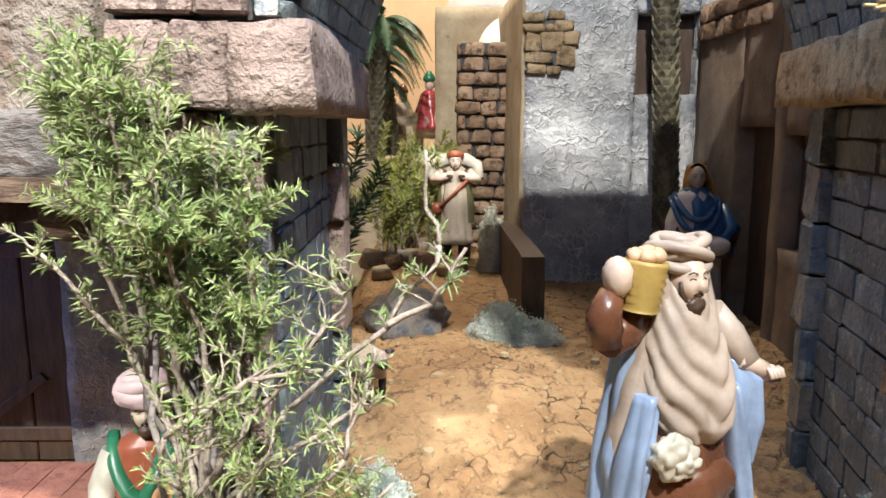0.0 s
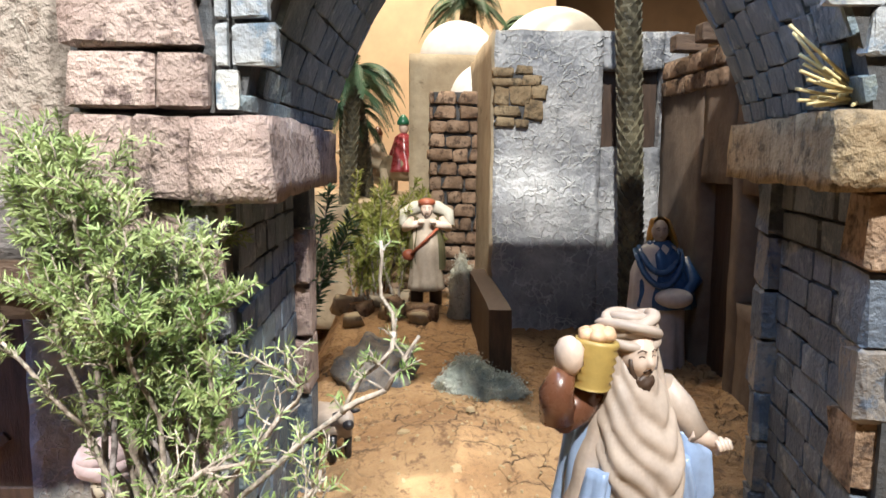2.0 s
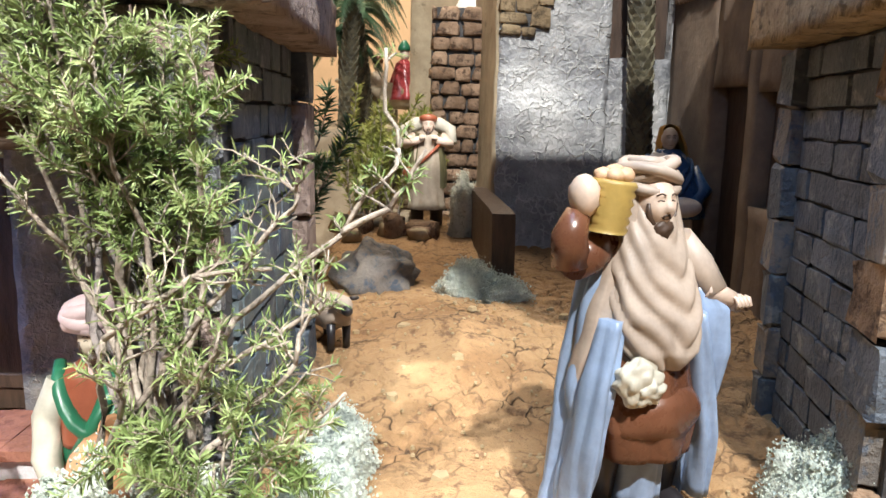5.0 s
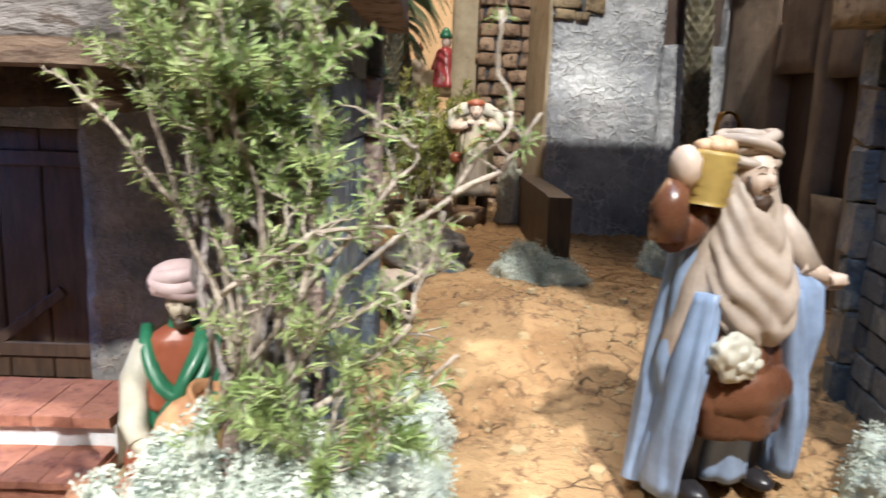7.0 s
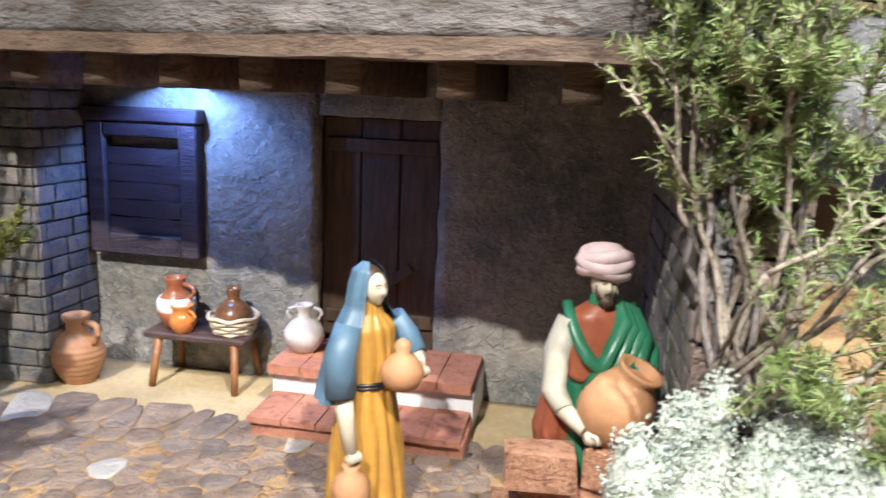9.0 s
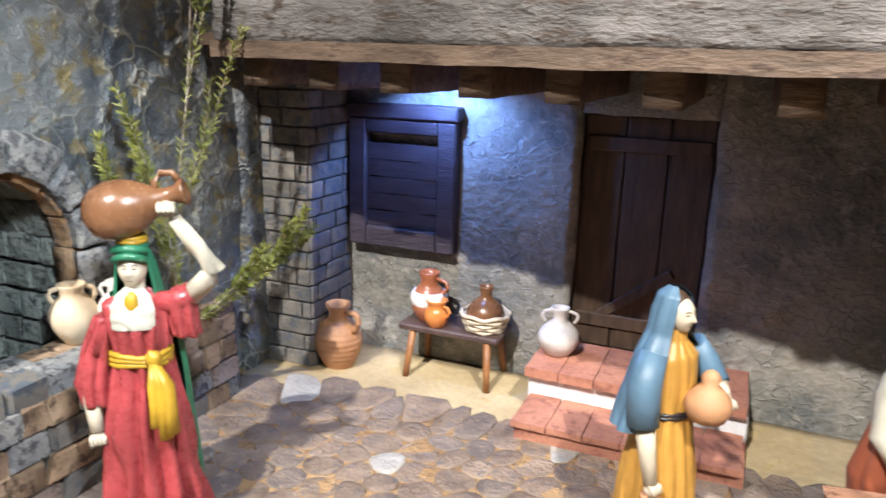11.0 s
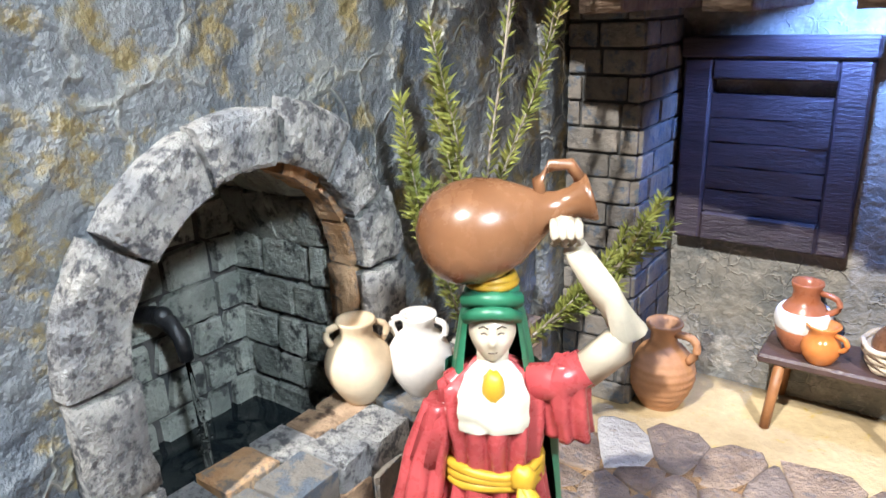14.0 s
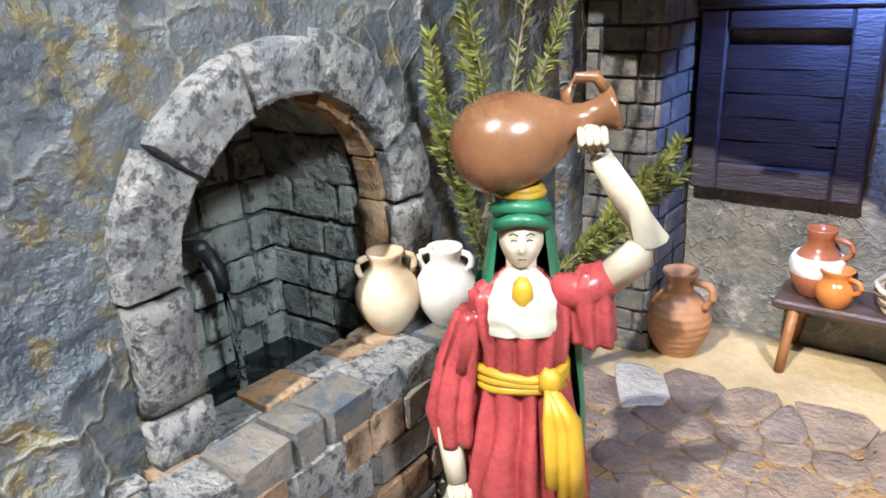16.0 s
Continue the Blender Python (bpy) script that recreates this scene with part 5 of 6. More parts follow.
def head(bm, z, skin, hair, r=0.016, beard=True, y=-0.004, x=0.0):
    """A modelled face: nose, sockets, cheeks, lips and chin raised from an oval."""
    def bell(v, c, w):
        return math.exp(-((v - c) / w) ** 2)

    def surface(u, w):
        a = abs(u)
        d = 0.27 * bell(u, 0, 0.13) * bell(w, -0.10, 0.13) + 0.15 * bell(u, 0, 0.10) * bell(w, 0.10, 0.20)
        d += -0.15 * bell(a, 0.34, 0.17) * bell(w, 0.15, 0.12) + 0.07 * bell(a, 0.34, 0.10) * bell(w, 0.13, 0.055)
        d += 0.06 * bell(a, 0.34, 0.26) * bell(w, 0.34, 0.08) + 0.06 * bell(a, 0.48, 0.20) * bell(w, -0.20, 0.20)
        d += 0.09 * bell(u, 0, 0.20) * (bell(w, -0.40, 0.045) + bell(w, -0.52, 0.05)) + 0.12 * bell(u, 0, 0.22) * bell(w, -0.78, 0.13)
        k = math.sqrt(max(0.0, 1 - u * u - w * w))
        return Vector((x + u * r * 0.84 * (1 - 0.22 * max(0.0, -w - 0.1)), y - r * 0.95 * k - r * d, z + w * r * 1.18))

    rings = []
    for i in range(27):
        t = math.pi * (0.02 + 0.96 * i / 26)
        ring = []
        for k in range(40):
            q = 2 * math.pi * k / 40
            u, f, w = math.sin(t) * math.cos(q), math.sin(t) * math.sin(q), -math.cos(t)
            ring.append(surface(u, w) if f < 0 else (x + u * r * 0.84 * (1 - 0.22 * max(0.0, -w - 0.1)), y + f * r * 0.95, z + w * r * 1.18))
        rings.append(ring)
    ring_skin(bm, rings, skin)
    out = Vector((0, -r * 0.012, 0))
    for s in (-1, 1):
        tube(bm, [surface(s * v, w) + out for v, w in ((0.20, 0.13), (0.34, 0.165), (0.48, 0.12))], r * 0.030, hair, 6)
        tube(bm, [surface(s * v, w) + out for v, w in ((0.17, 0.33), (0.36, 0.39), (0.56, 0.31))], r * 0.030, hair, 6)
    tube(bm, [surface(v, -0.465) + out for v in (-0.20, -0.1, 0.0, 0.1, 0.20)], r * 0.020, hair, 6)
    if beard:
        blob(bm, (x, y - r * 0.62, z - r * 0.98), (r * 0.46, r * 0.36, r * 0.40), hair, 20, 0.35)
        tube(bm, [surface(v, w) + out for v, w in ((-0.26, -0.44), (-0.1, -0.33), (0.1, -0.33), (0.26, -0.44))], r * 0.055, hair, 6)
        for s in (-1, 1):
            tube(bm, [surface(s * v, w) for v, w in ((0.80, 0.05), (0.74, -0.35), (0.52, -0.66), (0.2, -0.86))], [r * 0.08, r * 0.13, r * 0.16, r * 0.16], hair, 8)


def fist(bm, c, mi, r=0.008, d=(0, -1, 0)):
    blob(bm, c, (r * 0.80, r * 0.72, r * 0.85), mi, 14, 0.15)
    d = Vector(d).normalized()
    s = d.cross(Vector((0, 0, 1)))
    s = s.normalized() if s.length > 0.1 else Vector((1, 0, 0))
    for k in range(4):
        o = Vector(c) + s * r * (k - 1.5) * 0.42 + d * r * 0.55
        tube(bm, [o - d * r * 0.35 + Vector((0, 0, r * 0.62)), o + d * r * 0.12 + Vector((0, 0, r * 0.55)), o + d * r * 0.36, o - d * r * 0.05 - Vector((0, 0, r * 0.55))], [r * 0.2, r * 0.24, r * 0.23, r * 0.18], mi, 8)


def basket_man(bm):
    SK, BG, BL, BR, BK, GO, WH, HA, BD = range(9)
    for s, x in ((-1, -0.024), (1, 0.030)):
        tube(bm, [(x, 0.002, 0.012), (x, 0.0, 0.045), (x * 0.85, 0.0, 0.085)], [0.011, 0.014, 0.018], BK, 14)
        blob(bm, (x + s * 0.002, -0.009, 0.006), (0.010, 0.018, 0.0075), BK, 12)
    robe(bm, [(0.050, 0.004, -0.004, 0.038, 0.030), (0.075, 0.002, -0.004, 0.043, 0.033), (0.11, 0, -0.003, 0.037, 0.030), (0.15, 0, 0, 0.034, 0.026), (0.20, 0, 0, 0.022, 0.017)], BR, 48, 7, 0.07)
    robe(bm, [(0.008, 0.0, 0.012, 0.058, 0.034), (0.06, 0.0, 0.010, 0.055, 0.036), (0.12, 0, 0.008, 0.050, 0.034), (0.17, 0, 0.006, 0.042, 0.028), (0.205, 0, 0.004, 0.026, 0.02)], BL, 60, 11, 0.10, 1.0, (-0.75, math.pi + 0.75))
    for q in (-1, 1):
        robe(bm, [(0.010, q * 0.051, -0.008, 0.008, 0.017), (0.06, q * 0.048, -0.013, 0.009, 0.017), (0.11, q * 0.041, -0.016, 0.009, 0.014), (0.15, q * 0.033, -0.016, 0.008, 0.011)], BL, 26, 5, 0.26, q)
    robe(bm, [(0.116, 0.002, -0.010, 0.020, 0.026), (0.128, 0.002, -0.007, 0.033, 0.034), (0.15, 0.002, -0.004, 0.039, 0.034), (0.18, 0, 0, 0.036, 0.029), (0.200, 0, 0, 0.027, 0.024), (0.215, 0, 0.001, 0.021, 0.020), (0.225, 0, 0.002, 0.017, 0.017)], BG, 64, 5, 0.06, 0.5, None, (0.075, 0.022, 0.036))
    robe(bm, [(0.095, -0.043, 0.006, 0.008, 0.015), (0.12, -0.040, 0.003, 0.010, 0.018), (0.15, -0.034, 0.0, 0.011, 0.019), (0.19, -0.022, 0.0, 0.009, 0.015), (0.235, -0.013, 0.004, 0.008, 0.012)], BG, 28, 4, 0.22)
    robe(bm, [(0.165, 0.028, -0.004, 0.010, 0.018), (0.19, 0.021, -0.002, 0.009, 0.016), (0.235, 0.014, 0.004, 0.009, 0.012)], BG, 28, 4, 0.14)
    robe(bm, [(0.012, 0.004, 0.0, 0.020, 0.020), (0.05, 0.004, -0.002, 0.018, 0.022), (0.08, 0.004, -0.002, 0.014, 0.018)], BL, 32, 6, 0.12)
    blob(bm, (0.004, -0.012, 0.082), (0.040, 0.030, 0.026), BR, 28, 0.10)
    head(bm, 0.224, SK, HA, 0.0165, True, -0.008)
    robe(bm, [(0.215, 0, 0.006, 0.019, 0.016), (0.232, 0, 0.005, 0.020, 0.018), (0.246, 0, 0.003, 0.016, 0.015), (0.252, 0, 0.003, 0.006, 0.006)], BG, 32, 5, 0.06)
    for k, (z, r, t) in enumerate(((0.2375, 0.0190, 0.30), (0.2410, 0.0200, -0.34), (0.2445, 0.0175, 0.40), (0.2455, 0.0155, -0.30), (0.249, 0.010, 0.2))):
        pts = [(r * math.cos(q), 0.001 + r * 0.95 * math.sin(q), z + t * r * math.sin(q + k)) for q in (2 * math.pi * i / 24 for i in range(25))]
        tube(bm, pts, 0.0046, BG, 10, 0.9)
    blob(bm, (0, 0.001, 0.2435), (0.0205, 0.0195, 0.0100), BG, 28, 0.12)
    tube(bm, [(-0.026, 0.004, 0.200), (-0.045, -0.002, 0.190), (-0.060, -0.006, 0.188)], [0.012, 0.0135, 0.0135], BR, 12)
    tube(bm, [(-0.060, -0.006, 0.186), (-0.064, -0.008, 0.205), (-0.058, -0.008, 0.220)], [0.0135, 0.012, 0.008], BR, 12)
    blob(bm, (-0.056, -0.010, 0.230), (0.0095, 0.011, 0.014), SK, 12, 0.15)
    lathe(bm, [(0.0125, 0.0)] + [(0.0128 + 0.0022 * k / 12 + (0.0010 if k % 2 else -0.0008), 0.034 * k / 12) for k in range(13)] + [(0.012, 0.033)], (-0.038, -0.010, 0.206), GO, 24, Matrix.Rotation(radians(7), 3, "Y"))
    for k in range(6):
        q = 2 * math.pi * k / 6
        blob(bm, (-0.034 + 0.008 * math.cos(q), -0.010 + 0.008 * math.sin(q), 0.243), (0.0065, 0.0055, 0.0048), BD, 10, 0.2)
    blob(bm, (-0.034, -0.010, 0.246), (0.007, 0.006, 0.004), BD, 10, 0.2)
    tube(bm, [(0.028, 0.0, 0.196), (0.044, -0.004, 0.178), (0.052, -0.016, 0.160)], [0.013, 0.013, 0.010], BG, 12)
    robe(bm, [(0.085, 0.052, -0.008, 0.008, 0.014), (0.12, 0.054, -0.010, 0.014, 0.017), (0.150, 0.052, -0.012, 0.013, 0.014), (0.165, 0.046, -0.008, 0.010, 0.010)], BL, 24, 4, 0.2)
    tube(bm, [(0.046, -0.014, 0.164), (0.062, -0.022, 0.156)], [0.008, 0.0065], SK, 10)
    fist(bm, (0.065, -0.024, 0.154), SK, 0.0078)
    blob(bm, (-0.022, -0.034, 0.112), (0.017, 0.009, 0.015), WH, 40, 0.35)
    blob(bm, (-0.017, -0.037, 0.106), (0.012, 0.008, 0.010), WH, 36, 0.4)


statue("basket_carrier_figure", "painted statuette of a turbaned man in blue carrying a basket", (0.177, 0.515, 0.099), 20, [SKIN, BEIGE, SKYBLUE, BROWNCLOTH, BLACK, BASKETGOLD, WHITECLOTH, HAIR, BREAD], basket_man)


def water_woman(bm):
    SK, RD, WH, GR, YE, CL, HA = range(7)
    robe(bm, [(0.0, 0, 0, 0.040, 0.034), (0.05, 0, 0, 0.034, 0.029), (0.11, 0, 0, 0.0275, 0.0225), (0.148, 0, 0, 0.0225, 0.0185), (0.162, 0, 0, 0.0205, 0.0165), (0.180, 0, 0, 0.0232, 0.0185), (0.200, 0, 0, 0.0232, 0.016), (0.208, 0, 0.003, 0.012, 0.008), (0.212, 0, 0.003, 0.005, 0.004)], RD, 90, 12, 0.30)
    tube(bm, [(0, 0.0, 0.200), (0, -0.001, 0.222)], 0.0075, SK, 12)
    robe(bm, [(0.02, 0.004, 0.014, 0.034, 0.026), (0.10, 0.004, 0.012, 0.030, 0.020), (0.17, 0.002, 0.010, 0.028, 0.016), (0.205, 0, 0.006, 0.024, 0.014)], GR, 40, 7, 0.10, 2.0, (-0.35, math.pi - 0.3))
    for k in range(3):
        pts = [(0.0220 * math.cos(q), 0.0182 * math.sin(q), 0.1535 + 0.0035 * k + 0.001 * math.sin(3 * q + k)) for q in (2 * math.pi * i / 28 for i in range(29))]
        tube(bm, pts, 0.0026, YE, 7)
    blob(bm, (0.013, -0.0185, 0.1595), (0.006, 0.005, 0.007), YE, 14, 0.25)
    for dx, ln in ((0.012, 0.050), (0.018, 0.060), (0.023, 0.056)):
        tube(bm, [(0.013, -0.0195, 0.158), (dx + 0.001, -0.025, 0.140), (dx + 0.002, -0.027, 0.125), (dx + 0.003, -0.030, 0.158 - ln)], [0.0035, 0.0052, 0.0055, 0.0062], YE, 9, 0.6)
    robe(bm, [(0.1835, 0, 0, 0.0225, 0.0203), (0.190, 0, 0, 0.0238, 0.0206), (0.200, 0, 0, 0.0236, 0.0188), (0.2085, 0, 0.001, 0.0190, 0.0150), (0.214, 0, 0.002, 0.0100, 0.0110)], WH, 40, 5, 0.04, 0.0, (-math.pi / 2 - 0.72, -math.pi / 2 + 0.72), (0.03, 0.010, 0.010))
    blob(bm, (0.0, -0.0150, 0.2045), (0.0052, 0.0050, 0.0085), YE, 14, 0.2)
    head(bm, 0.228, SK, HA, 0.0125, False, -0.004)
    robe(bm, [(0.196, 0, 0.006, 0.020, 0.013), (0.215, 0, 0.006, 0.0175, 0.013), (0.232, 0, 0.004, 0.0148, 0.0135), (0.243, 0, 0.001, 0.0115, 0.0125), (0.249, 0, 0.001, 0.004, 0.004)], GR, 40, 7, 0.06, 0.0, (-0.75, math.pi + 0.75))
    tube(bm, [(-0.0115, -0.010, 0.236), (-0.006, -0.0145, 0.2395), (0.0, -0.0155, 0.2405), (0.006, -0.0145, 0.2395), (0.0115, -0.010, 0.236)], 0.0030, GR, 8)
    tube(bm, [(-0.012, -0.006, 0.2425), (0.0, -0.0125, 0.2455), (0.012, -0.006, 0.2425)], 0.0036, GR, 8)
    blob(bm, (0, 0.0, 0.245), (0.0125, 0.013, 0.006), GR, 16)
    for z, r in ((0.2495, 0.0105), (0.2520, 0.0095)):
        tube(bm, [(r * math.cos(q), r * math.sin(q), z) for q in (2 * math.pi * i / 20 for i in range(21))], 0.0019, YE, 6)
    axis = Matrix.Rotation(radians(74), 3, "Y")
    prof = [(0.001, -0.040), (0.010, -0.039), (0.018, -0.034), (0.0235, -0.026), (0.0258, -0.015), (0.0250, -0.004), (0.0215, 0.007), (0.0155, 0.017), (0.0095, 0.026), (0.0075, 0.033), (0.0078, 0.040), (0.0110, 0.046), (0.0118, 0.049), (0.0095, 0.0495), (0.0060, 0.042), (0.003, 0.035)]
    prof = [(r * 0.88, z * 0.85) for r, z in prof]
    lathe(bm, prof, (0.002, -0.002, 0.2755), CL, 36, axis)
    pts = [axis @ (Vector(p) * 0.85) + Vector((0.002, -0.002, 0.2755)) for p in ((-0.006, 0, 0.025), (-0.016, 0, 0.026), (-0.021, 0, 0.034), (-0.019, 0, 0.043), (-0.010, 0, 0.046))]
    tube(bm, pts, 0.0027, CL, 9)
    tube(bm, [(0.016, 0.0, 0.199), (0.029, -0.002, 0.200), (0.042, -0.003, 0.208)], [0.009, 0.0095, 0.0090], RD, 14)
    robe(bm, [(0.172, 0.036, 0.0, 0.010, 0.009), (0.185, 0.034, -0.001, 0.0105, 0.010), (0.204, 0.033, -0.001, 0.0100, 0.010), (0.211, 0.033, -0.001, 0.006, 0.007)], RD, 36, 6, 0.34)
    tube(bm, [(0.040, -0.003, 0.205), (0.056, -0.004, 0.220), (0.060, -0.004, 0.226), (0.048, -0.008, 0.246), (0.034, -0.011, 0.268)], [0.0082, 0.0085, 0.0082, 0.0068, 0.0052], SK, 12)
    fist(bm, (0.030, -0.013, 0.2755), SK, 0.0078)
    tube(bm, [(-0.016, 0.0, 0.199), (-0.025, -0.001, 0.182), (-0.032, -0.004, 0.160)], [0.008, 0.009, 0.0095], RD, 14)
    robe(bm, [(0.118, -0.034, -0.004, 0.010, 0.010), (0.138, -0.036, -0.004, 0.0125, 0.012), (0.165, -0.031, -0.002, 0.0105, 0.010), (0.190, -0.024, 0, 0.008, 0.008)], RD, 36, 6, 0.30)
    tube(bm, [(-0.038, -0.006, 0.128), (-0.036, -0.010, 0.110), (-0.034, -0.013, 0.098)], [0.007, 0.006, 0.0055], SK, 10)
    fist(bm, (-0.034, -0.014, 0.092), SK, 0.0075, (0.3, -1, -0.2))


statue("water_carrier_figure", "painted statuette of a woman in red balancing a clay jar", (-0.776, 0.369, 0.0), 32, [PALESKIN, REDCLOTH, WHITECLOTH, GREENCLOTH, YELLOWCLOTH, BROWNCLAY, HAIR], water_woman, 0.985)


def maid(bm):
    SK, OC, BL, CL, HA, BT = range(6)
    robe(bm, [(0.0, 0, 0, 0.036, 0.032), (0.06, 0, 0, 0.031, 0.027), (0.115, 0, 0, 0.0235, 0.019), (0.14, 0, 0, 0.0235, 0.019), (0.165, 0, 0, 0.024, 0.017), (0.176, 0, 0, 0.012, 0.010), (0.19, 0, 0, 0.008, 0.008)], OC, 64, 14, 0.11)
    for k in range(2):
        tube(bm, [(0.0238 * math.cos(q), 0.0195 * math.sin(q), 0.117 + 0.003 * k) for q in (2 * math.pi * i / 24 for i in range(25))], 0.0018, BT, 6)
    head(bm, 0.197, SK, HA, 0.0125, False, -0.004)
    blob(bm, (0, 0.002, 0.202), (0.0128, 0.0135, 0.014), HA, 16)
    robe(bm, [(0.108, -0.006, 0.006, 0.040, 0.024), (0.135, -0.003, 0.004, 0.038, 0.024), (0.165, 0, 0.003, 0.030, 0.020), (0.182, 0, 0.004, 0.0185, 0.0155), (0.200, 0, 0.003, 0.0155, 0.0155), (0.212, 0, 0.002, 0.012, 0.0135), (0.219, 0, 0.002, 0.004, 0.005)], BL, 56, 8, 0.07, 0.0, (-0.78, math.pi + 0.85))
    tube(bm, [(-0.024, -0.002, 0.170), (-0.034, -0.004, 0.145), (-0.036, -0.008, 0.115)], [0.011, 0.0135, 0.0125], BL, 14)
    tube(bm, [(-0.034, -0.008, 0.118), (-0.035, -0.014, 0.095), (-0.035, -0.020, 0.070)], [0.0085, 0.007, 0.0055], SK, 10)
    fist(bm, (-0.035, -0.021, 0.066), SK, 0.007)
    lathe(bm, [(0.006, 0), (0.011, 0.002), (0.0155, 0.012), (0.0155, 0.022), (0.011, 0.031), (0.006, 0.035), (0.0075, 0.040), (0.004, 0.039)], (-0.036, -0.022, 0.022), CL, 24)
    tube(bm, [(0.024, -0.002, 0.168), (0.036, -0.008, 0.150), (0.034, -0.024, 0.138)], [0.011, 0.012, 0.009], BL, 12)
    tube(bm, [(0.034, -0.024, 0.137), (0.024, -0.036, 0.134)], [0.007, 0.005], SK, 10)
    fist(bm, (0.020, -0.040, 0.130), SK, 0.0068)
    lathe(bm, [(0.008, 0), (0.014, 0.003), (0.018, 0.012), (0.017, 0.019), (0.010, 0.028), (0.0055, 0.031), (0.0075, 0.037), (0.0045, 0.041), (0.001, 0.043)], (0.006, -0.034, 0.118), CL, 24)


statue("maid_figure", "painted statuette of a maid in ochre and blue with jugs", (-0.398, 0.535, 0.0), 58, [PALESKIN, OCHRECLOTH, TEALCLOTH, CLAY, HAIR, BLACK], maid, 1.0)


def potter(bm):
    SK, WH, GR, RD, PK, CL, HA = range(7)
    robe(bm, [(0.0, 0, 0, 0.034, 0.028), (0.06, 0, 0, 0.031, 0.025), (0.11, 0, 0, 0.027, 0.021), (0.15, 0, 0, 0.029, 0.020), (0.178, 0, 0, 0.025, 0.016), (0.188, 0, 0, 0.011, 0.010), (0.20, 0, 0, 0.008, 0.008)], GR, 48, 8, 0.10)
    robe(bm, [(0.045, -0.026, 0.008, 0.014, 0.018), (0.08, -0.028, 0.008, 0.018, 0.021), (0.125, -0.024, 0.006, 0.012, 0.015), (0.14, -0.02, 0.004, 0.008, 0.01)], RD, 28, 5, 0.16)
    robe(bm, [(0.130, 0, -0.002, 0.028, 0.022), (0.155, 0, -0.001, 0.029, 0.021), (0.182, -0.002, 0, 0.022, 0.016), (0.19, 0, 0, 0.012, 0.011)], RD, 36, 5, 0.06)
    drape(bm, [(0.026, 0.188, 0.045, 0.026)], GR, 0.008)
    for k in range(4):
        tube(bm, [(0.012 + 0.005 * k, 0.004, 0.192 - 0.003 * k), (0.014 + 0.006 * k, -0.018, 0.178 - 0.004 * k), (0.000 + 0.008 * k, -0.026, 0.150 - 0.004 * k), (-0.014 + 0.010 * k, -0.028, 0.125)], 0.0075, GR, 9, 0.7)
    head(bm, 0.207, SK, HA, 0.013, True, -0.005)
    for k, (z, r) in enumerate(((0.218, 0.0165), (0.223, 0.0175), (0.229, 0.016))):
        tube(bm, [(r * math.cos(q), r * math.sin(q) * 0.95, z + 0.002 * math.sin(2 * q + k * 2)) for q in (2 * math.pi * i / 22 for i in range(23))], 0.0062, PK, 8)
    blob(bm, (0, 0, 0.229), (0.018, 0.017, 0.011), PK, 18, 0.12)
    tube(bm, [(-0.024, 0.0, 0.176), (-0.034, -0.004, 0.150), (-0.036, -0.010, 0.120), (-0.030, -0.024, 0.108)], [0.011, 0.0115, 0.0105, 0.008], WH, 14)
    tube(bm, [(-0.030, -0.022, 0.108), (-0.016, -0.040, 0.098)], [0.0075, 0.006], SK, 10)
    fist(bm, (-0.012, -0.044, 0.094), SK, 0.008, (0.8, -0.5, -0.2))
    tube(bm, [(0.026, 0.0, 0.174), (0.038, -0.006, 0.150), (0.040, -0.016, 0.122), (0.034, -0.028, 0.11)], [0.011, 0.012, 0.010, 0.007], GR, 12)
    fist(bm, (0.034, -0.036, 0.102), SK, 0.0075, (-0.6, -0.5, 0))
    axis = Matrix.Rotation(radians(22), 3, "Y") @ Matrix.Rotation(radians(14), 3, "X")
    lathe(bm, [(0.012, -0.034), (0.019, -0.031), (0.028, -0.015), (0.0295, 0.0), (0.025, 0.016), (0.0165, 0.026), (0.0155, 0.029), (0.0185, 0.033), (0.0185, 0.036), (0.014, 0.036), (0.012, 0.028)], (0.010, -0.034, 0.118), CL, 30, axis)


statue("potter_figure", "painted statuette of a bearded potter hugging a big clay jug", (-0.212, 0.560, 0.004), 14, [PALESKIN, WHITECLOTH, GREENCLOTH, RUSTCLOTH, PINKCLOTH, CLAY, HAIR], potter, 1.0)


